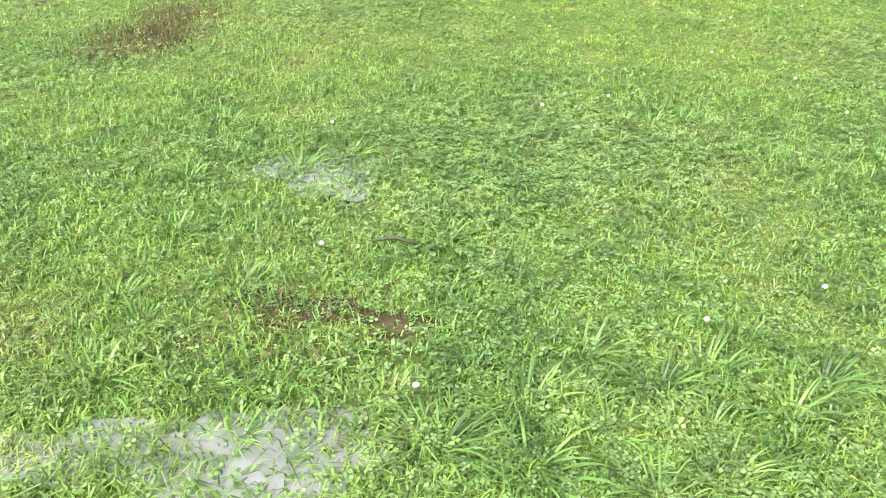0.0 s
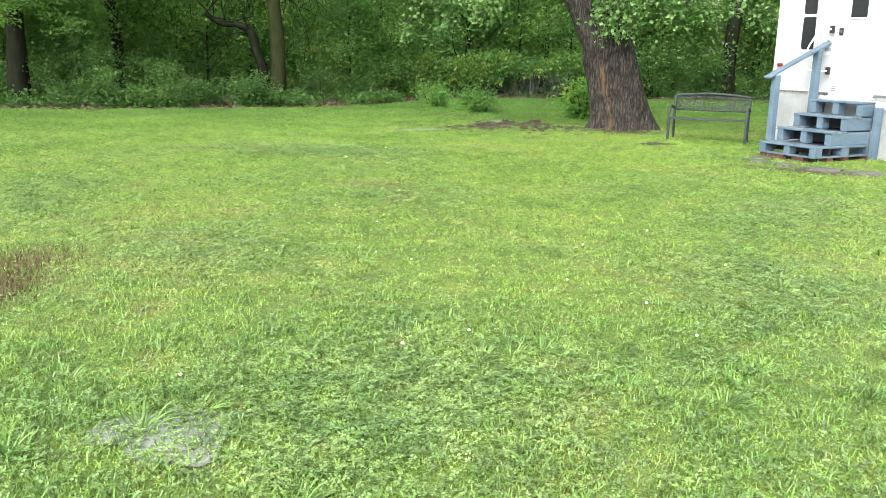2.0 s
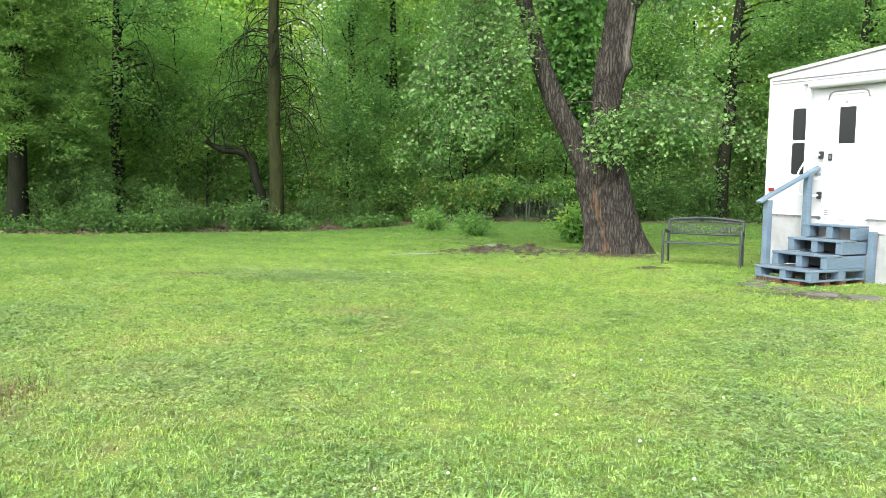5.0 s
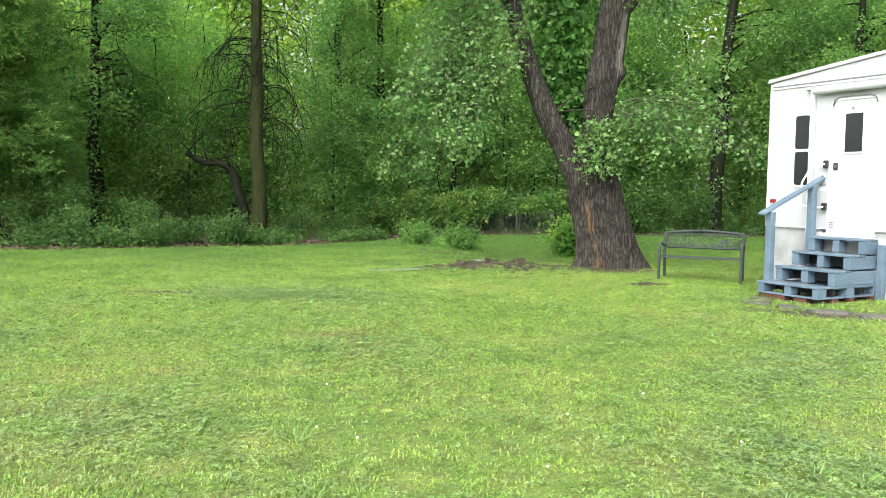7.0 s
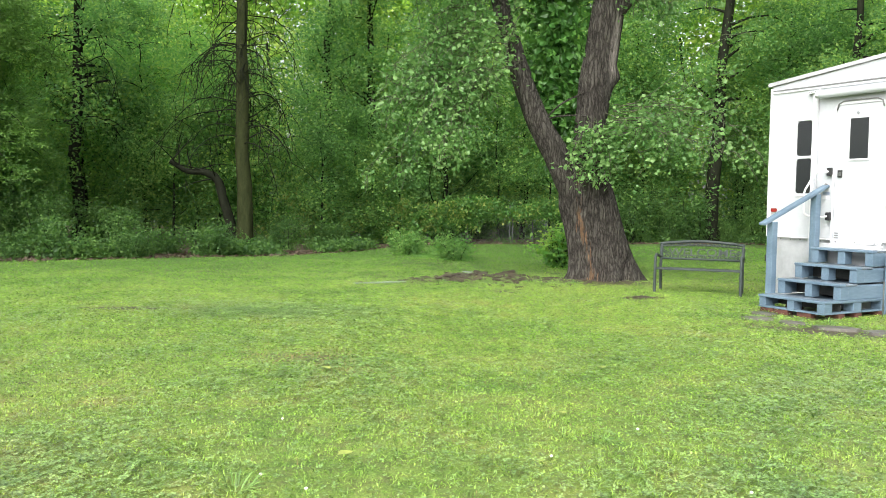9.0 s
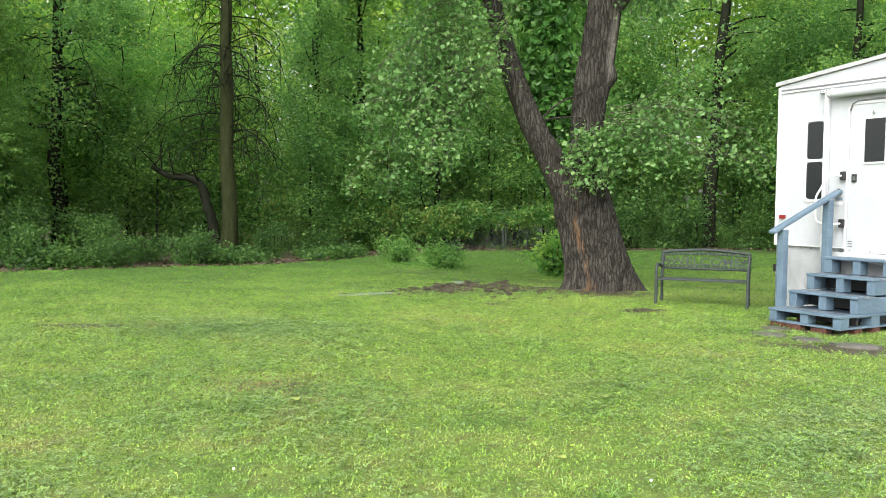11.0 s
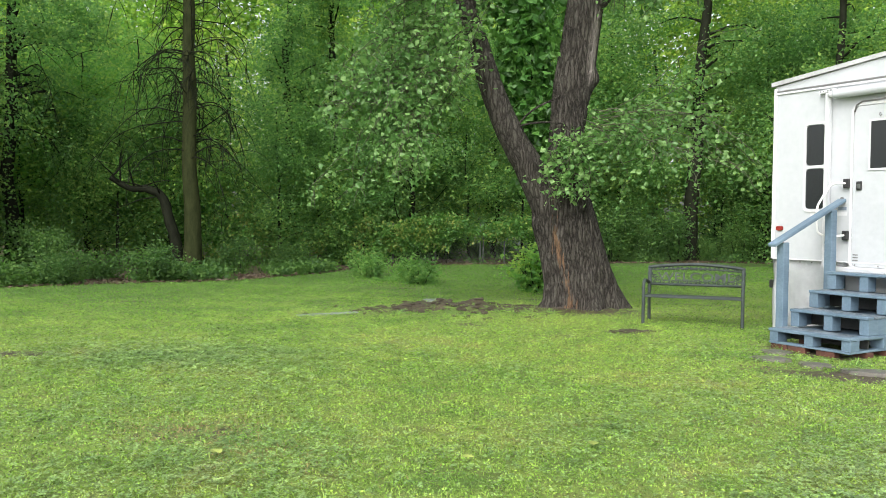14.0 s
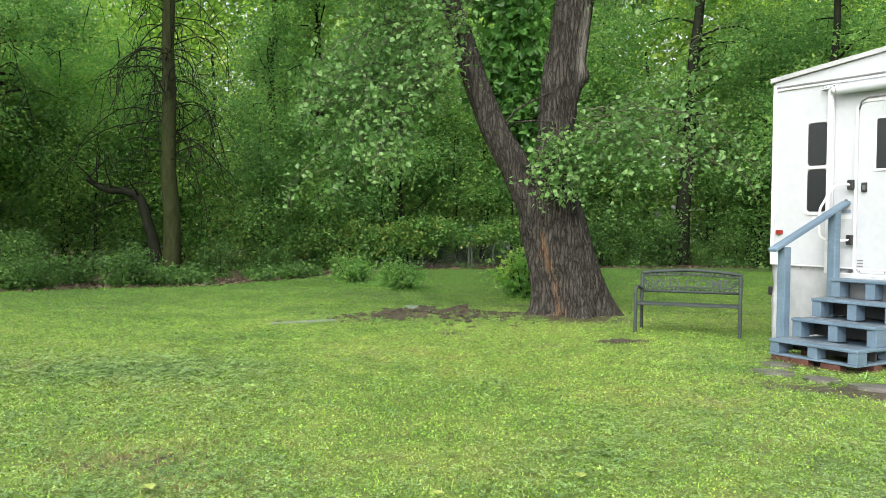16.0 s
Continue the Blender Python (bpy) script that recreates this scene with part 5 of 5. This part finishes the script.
def blades_np(x, y, length, width, g, lean=0.6, segments=2):
    """Grass blades: bent strips, 3 triangles each (or one, far off)."""
    n = len(x)
    base = np.stack([x, y, land(x, y) - 0.006], 1)
    a = g.uniform(0, 2 * np.pi, n)
    out = np.stack([np.cos(a), np.sin(a), np.zeros(n)], 1)
    side = np.stack([-np.sin(a), np.cos(a), np.zeros(n)], 1)
    turn = g.uniform(-0.9, 0.9, n)[:, None]
    side = side + out * turn
    side /= np.linalg.norm(side, axis=1)[:, None]
    l = (length * g.uniform(0.45, 1.3, n) * (0.6 + 0.9 * lawn_clumps(x, y)))[:, None]
    w = (width * g.uniform(0.6, 1.3, n))[:, None] * 0.5
    k = (lean * g.uniform(0.6, 1.2, n))[:, None]
    up = np.array([[0, 0, 1.0]])
    tip = base + l * (k * out + np.sqrt(np.clip(1 - k**2 * 0.7, 0.05, 1)) * up * (1.1 - 0.55 * k))
    if segments == 1:
        v = np.stack([base - w * side, base + w * side, tip], 1).reshape(-1, 3)
        return v, 3 * np.arange(n)[:, None] + np.arange(3)
    mid = base + l * (0.28 * k * out + 0.62 * up * (1.05 - 0.3 * k))
    v = np.stack([base - w * side, base + w * side, mid + 0.85 * w * side, mid - 0.85 * w * side, tip], 1).reshape(-1, 3)
    b = 5 * np.arange(n)[:, None]
    return v, np.concatenate([b + (0, 1, 2), b + (0, 2, 3), b + (3, 2, 4)], 1).reshape(-1, 3)


def clover_np(x, y, size, g):
    """Clover: three leaflets held flat on top of a short stalk."""
    n = len(x)
    c = np.stack([x, y, land(x, y) + np.minimum(size * g.uniform(0.7, 2.4, n), 0.04) * (0.5 + lawn_clumps(x, y))], 1)
    tilt = g.normal(size=(n, 2)) * 0.22
    a0 = g.uniform(0, 2 * np.pi, n)
    vs = []
    s = (size * g.uniform(0.7, 1.25, n))[:, None]
    for k in range(3):
        a = a0 + k * 2.094
        o, d = np.stack([np.cos(a), np.sin(a)], 1), np.stack([-np.sin(a), np.cos(a)], 1)
        for u, w in ((0.08, 0.0), (0.62, 0.5), (1.0, 0.0), (0.62, -0.5)):
            p = (o * u + d * w) * s
            z = (p * tilt).sum(1) + 0.12 * abs(w) * s[:, 0]
            vs.append(c + np.column_stack([p, z]))
    v = np.stack(vs, 1).reshape(-1, 3)
    b = 12 * np.arange(n)[:, None]
    f = np.concatenate([b + 4 * k + t for k in range(3) for t in ((0, 1, 2), (0, 2, 3))], 1).reshape(-1, 3)
    return v, f


def clover_patch(x, y):
    """Where clover crowds out the grass, 0 to 1."""
    w = 0.5 + 0.5 * np.sin(1.9 * x + 1.3 * np.sin(1.1 * y)) * np.sin(1.5 * y + 0.9 * np.sin(1.6 * x + 1.0))
    near = np.exp(-(((x + 0.1) / 1.3) ** 2 + ((y - 2.6) / 1.4) ** 2))
    return np.clip((0.06 + 0.85 * w**2.0 + 0.3 * near) * np.interp(y, [1.0, 3.5], [0.55, 1.0]), 0.05, 0.9)


g = np.random.default_rng(90)
lawn = thing("lawn_grass", "short wet mown grass with yellowish and dry areas", "grass", kind="stuff")
x, y = lawn_points(230000, 1.6, 0.75, 14.5, g)
d = view_distance(y)
keep = g.random(len(x)) > 0.35 * clover_patch(x, y)
x, y, d = x[keep], y[keep], d[keep]
part("near_blades", mesh_np("near_blades", *blades_np(x, y, 0.034 + 0.012 * np.clip(2.6 - d, 0, 1.2) + 0.0006 * np.minimum(d, 6), 0.0032 + 0.0007 * np.minimum(d, 7), g, 1.12)), M_GRASS, lawn)
x, y = lawn_points(420000, 1.15, 1.2, 15.0, g)
d = view_distance(y)
part("fine_blades", mesh_np("fine_blades", *blades_np(x, y, 0.031 + 0.0008 * d, 0.0034 + 0.0007 * np.minimum(d, 7), g, 1.05, 1)), M_GRASS, lawn)
x, y = lawn_points(36000, 1.6, 0.75, 4.6, g)
part("long_blades", mesh_np("long_blades", *blades_np(x, y, 0.062, 0.0052, g, 1.15)), M_TUFT, lawn, "longer dark green blades")
x, y = lawn_points(130000, 0.9, 8.0, 34.0, g)
d = view_distance(y)
part("far_blades", mesh_np("far_blades", *blades_np(x, y, 0.020 + 0.0009 * d, 0.006 + 0.0011 * d, g, 1.08, 1)), M_FARGRASS, lawn)
x, y = lawn_points(22000, 1.3, 0.75, 14, g)
for cx, cy, sx, sy, many in ((-1.80, 8.3, 0.42, 0.30, 9000), (-1.2, 7.9, 0.30, 0.2, 3500), (2.3, 11.3, 0.35, 0.18, 900), (0.95, 6.9, 0.3, 0.14, 700), (-0.9, 9.9, 0.5, 0.16, 900), (1.6, 8.9, 0.35, 0.12, 700)):
    x = np.concatenate([x, cx + sx * g.normal(size=many)])
    y = np.concatenate([y, cy + sy * g.normal(size=many)])
d = view_distance(y)
keep = g.random(len(x)) < 0.25 + 0.75 * (0.5 + 0.5 * np.sin(1.3 * x + 2.0) * np.sin(1.1 * y)) ** 2
x, y, d = x[keep], y[keep], d[keep]
part("dead_blades", mesh_np("dead_blades", *blades_np(x, y, 0.034 + 0.0009 * d, 0.003 + 0.0008 * d, g, 1.05, 1)), M_STRAW, lawn, "straw-coloured dead blades")
n = 2300
x, y = -3.05 + 0.17 * g.normal(size=n), 4.1 + 0.25 * g.normal(size=n)
x, y = np.concatenate([x, -3.2 + 0.16 * g.normal(size=1100)]), np.concatenate([y, 4.75 + 0.22 * g.normal(size=1100)])
x, y = np.concatenate([x, -0.95 + 0.3 * g.normal(size=500)]), np.concatenate([y, 1.6 + 0.2 * g.normal(size=500)])
part("brown_blades", mesh_np("brown_blades", *blades_np(x, y, 0.055, 0.0048, g, 0.8)), M_BROWN, lawn, "brown rotted blades in a wet hollow")
clover = thing("clover", "patches of clover leaves in the lawn", "clover", kind="stuff")
x, y = lawn_points(300000, 1.4, 0.75, 14.0, g)
keep = g.random(len(x)) < clover_patch(x, y) * np.clip((14.0 - y) / 6.0, 0, 1)
x, y = x[keep], y[keep]
x = np.concatenate([x, -2.9 + 0.75 * g.normal(size=7000)])
y = np.concatenate([y, 11.0 + 0.42 * g.normal(size=7000)])
d = view_distance(y)
part("leaves", mesh_np("leaves", *clover_np(x, y, 0.0108 + 0.0008 * np.minimum(d, 9.0), g)), M_CLOVER, clover)
x, y = lawn_points(520000, 1.2, 5.5, 31.5, g)
keep = g.random(len(x)) < np.clip((y - 5.5) / 5.0, 0, 1)
x, y = x[keep], y[keep]
at = np.stack([x, y, land(x, y) + 0.008 + 0.02 * g.random(len(x))], 1)
part("far_leaves", mesh_np("far_leaves", *leaves_np(at, (0.012 + 0.0006 * view_distance(y))[:, None], (0.010 + 0.0005 * view_distance(y))[:, None], g, droop=0.0, flat=0.8)), M_FARCLOVER, clover)


def tuft_mesh(seed, n, length, width):
    g = np.random.default_rng(seed)
    chunks = []
    for k in range(n):
        a = g.uniform(0, 2 * np.pi)
        r = 0.09 * g.random()
        ln = length * g.uniform(0.5, 1.15)
        s = np.linspace(0, 1, 6)
        out = g.uniform(0.5, 1.05)
        px = r * np.cos(a) + ln * out * s**1.3 * np.cos(a)
        py = r * np.sin(a) + ln * out * s**1.3 * np.sin(a)
        pz = ln * (s * (1.15 - 0.5 * out) - 0.55 * out * s**2.4)
        w = width * g.uniform(0.6, 1.2) * np.array([0.8, 1, 1, 0.85, 0.5, 0.05]) * 0.5
        sd = np.array([-np.sin(a), np.cos(a), 0.25])
        c = np.stack([px, py, pz], 1)
        v = np.stack([c - w[:, None] * sd, c + w[:, None] * sd], 1).reshape(-1, 3)
        f = [(2 * i, 2 * i + 1, 2 * i + 3, 2 * i + 2) for i in range(5)]
        chunks.append((v, np.array(f)))
    return mesh_np("grass_tuft", *joined(chunks), M_TUFT)


tufts = [tuft_mesh(100 + k, 46, 0.17, 0.0078) for k in range(4)]
g = random.Random(33)
places = [(0.0, 1.62), (0.1, 1.72), (-0.2, 1.7), (0.3, 1.6), (0.38, 1.75), (-0.1, 1.42), (0.02, 1.25), (-0.25, 1.25), (-1.5, 1.6), (-1.35, 1.5), (-1.2, 1.75), (-1.55, 2.0), (-0.45, 1.25), (0.15, 1.35), (0.2, 1.9), (-0.45, 1.55), (-0.30, 1.46), (-0.18, 1.50), (0.12, 1.50), (0.25, 1.42), (-0.62, 1.38), (-1.05, 1.30), (-0.9, 1.15), (-1.3, 1.25), (-0.05, 1.32), (0.46, 3.26), (0.56, 3.38), (0.35, 3.35), (0.7, 3.2), (-0.15, 3.62), (-0.02, 3.7),
          (0.08, 3.66), (-0.28, 3.55), (-1.26, 2.8), (-1.4, 2.65), (-1.75, 2.4), (0.78, 3.45), (0.9, 3.6), (1.54, 4.95), (1.7, 5.1), (1.35, 5.0), (1.85, 5.3), (1.1, 4.6), (2.0, 4.9), (-3.4, 5.6), (-3.05, 5.9), (0.3, 6.3), (0.5, 6.2), (1.9, 7.1),
          (2.3, 6.2), (-1.2, 5.2), (-4.6, 7.0), (-5.2, 8.0), (1.6, 3.9), (1.3, 3.4), (-0.7, 2.2), (0.85, 2.4), (1.0, 2.1), (-1.9, 3.0), (-0.55, 14.5), (0.2, 14.9), (0.7, 15.2), (-1.4, 14.7), (1.7, 15.1), (2.0, 15.5), (2.9, 12.2), (3.05, 11.5), (3.3, 11.3), (3.5, 11.0)]
for k, (x, y) in enumerate(places):
    ob = new("grass_tuft", tufts[k % 4])
    sc = g.uniform(0.55, 0.95)
    ob.matrix_world = pose(x, y, float(land(x, y)) - 0.01, 0, 0, g.uniform(0, 360)) @ Matrix.Scale(sc, 4)
    tagged(ob, "tuft of coarse broad-bladed grass in the lawn", "grass tuft", "coarse grass tufts")


# ---- puddles ----
def puddle(x, y, a, b, turn, seed, material, label, z=0.012):
    g = random.Random(seed)
    bm = bmesh.new()
    n = 40
    ph = [g.uniform(0, 6.28) for _ in range(4)]
    vs = []
    for k in range(n):
        an = 2 * math.pi * k / n
        r = 1 + 0.22 * math.sin(2 * an + ph[0]) + 0.16 * math.sin(3 * an + ph[1]) + 0.12 * math.sin(5 * an + ph[2]) + 0.08 * math.sin(9 * an + ph[3])
        vs.append(bm.verts.new((a * r * math.cos(an), b * r * math.sin(an), 0)))
    bm.faces.new(vs)
    bmesh.ops.triangulate(bm, faces=bm.faces[:])
    me = bpy.data.meshes.new("puddle")
    bm.to_mesh(me)
    bm.free()
    me.materials.append(material)
    ob = new("puddle", me)
    ob.matrix_world = pose(x, y, float(land(x, y)) + z, 0, 0, turn)
    tagged(ob, label, "puddle", kind="structure")


puddle(-0.84, 1.10, 0.30, 0.21, 10, 1, M_PUDDLE, "shallow grey rain puddle among the grass", 0.008)
puddle(-1.20, 1.00, 0.18, 0.09, 5, 2, M_PUDDLE, "shallow grey rain puddle among the grass", 0.007)
puddle(-1.28, 2.62, 0.20, 0.26, -25, 3, M_PUDDLE, "small pale patch of standing water", 0.006)
puddle(-1.0, 1.70, 0.18, 0.10, 10, 7, M_MUDWATER, "muddy brown wet patch in the lawn", 0.004)
puddle(-0.70, 1.72, 0.10, 0.06, 0, 8, M_MUDWATER, "muddy brown wet patch in the lawn", 0.004)

# ---- small things on the lawn ----


def small_thing(name, bm, material, x, y, turn, label, category, group="", lift=0.0, tip=0.0):
    me = bpy.data.meshes.new(name)
    bm.to_mesh(me)
    bm.free()
    me.materials.append(material)
    ob = new(name, me)
    ob.matrix_world = pose(x, y, float(land(x, y)) + lift, tip, 0, turn)
    return tagged(ob, label, category, group)


small_thing("board", box((0.88, 0.11, 0.03), (0, 0, 0.015), bevel=0.006), M_PALE, -2.36, 14.75, 36, "pale weathered board lying in the grass", "board", lift=-0.008)
small_thing("paver", box((0.34, 0.2, 0.04), (0, 0, 0.0), bevel=0.01), M_PALE, -1.0, 16.0, 14, "pale flat paver lying on the bare mound", "paver", lift=0.0, tip=2)
# bits of bark and clods on the mound
g = random.Random(77)
clod = bpy.data.meshes.new("clod")
bm = bmesh.new()
bmesh.ops.create_icosphere(bm, subdivisions=2, radius=1.0)
for v in bm.verts:
    v.co *= 1 + 0.35 * noise.noise(v.co * 1.7)
    v.co.z *= 0.65
bm.to_mesh(clod)
bm.free()
clod.materials.append(plain("wet_soil_clod", (0.020, 0.015, 0.010), (0.080, 0.062, 0.042), 0.75, scale=3, fine=14, bumps=0.6, depth=0.1))
for k in range(290):
    x, y = (g.gauss(1.5, 0.13), g.gauss(13.3, 0.06)) if k >= 260 else (g.gauss(-0.75, 0.75), g.gauss(15.35, 0.34)) if k < 180 else (g.gauss(0.3, 0.6), g.gauss(16.0, 0.3))
    ob = new("clod", clod)
    s = g.uniform(0.012, 0.05)
    ob.matrix_world = pose(x, y, float(land(x, y)) + 0.1 * s, 0, 0, g.uniform(0, 360)) @ Matrix.Diagonal((s * g.uniform(0.8, 2.0), s, s * g.uniform(0.6, 1.0), 1))
    tagged(ob, "dark clod of soil and bark on the bare mound", "clod", "clods on the mound")


def fallen_leaf(x, y, size, turn, material, label):
    bm = bmesh.new()
    pts = [(0, -0.5), (0.32, -0.2), (0.42, 0.1), (0.2, 0.38), (0, 0.6), (-0.2, 0.38), (-0.42, 0.1), (-0.32, -0.2)]
    vs = [bm.verts.new((u * size, v * size, size * (0.25 * abs(u) + 0.15 * v * v))) for u, v in pts]
    c = bm.verts.new((0, 0, 0.0))
    for k in range(8):
        bm.faces.new((c, vs[k], vs[(k + 1) % 8]))
    small_thing("fallen_leaf", bm, material, x, y, turn, label, "leaf", "fallen leaves", lift=0.04)


for k, (x, y, s) in enumerate(((0.64, 8.2, 0.08), (-1.43, 7.76, 0.09), (-0.06, 7.87, 0.07), (-0.81, 5.73, 0.09), (0.9, 9.6, 0.06), (-0.3, 9.2, 0.06), (1.3, 7.4, 0.05), (-2.2, 9.6, 0.06), (2.3, 9.0, 0.05), (0.3, 6.7, 0.06), (0.2, 10.4, 0.06))):
    fallen_leaf(x, y, s, 47 * k, M_DEADLEAF, "yellow-green fallen leaf on the grass")
small_thing("stick", rod([(-0.07, 0, 0.0), (0.0, 0.01, 0.012), (0.08, -0.005, 0.004)], 0.006, 7), M_TWIG, -0.84, 2.1, 8, "short pale dead stick in the grass", "stick", lift=0.035)
g = random.Random(55)
for k in range(16):
    x, y = ((-1.04, 2.0), (-0.55, 1.4), (0.1, 1.9))[k] if k < 3 else (g.uniform(-1.6, 1.6), g.uniform(2.0, 6.5))
    bm = bmesh.new()
    bmesh.ops.create_icosphere(bm, subdivisions=2, radius=0.008)
    for v in bm.verts:
        v.co *= 1 + 0.25 * noise.noise(v.co * 300)
        v.co.z *= 0.85
    small_thing("clover_flower", bm, M_FLOWER, x, y, 0, "small white clover flower head", "flower", "clover flowers", lift=0.05)
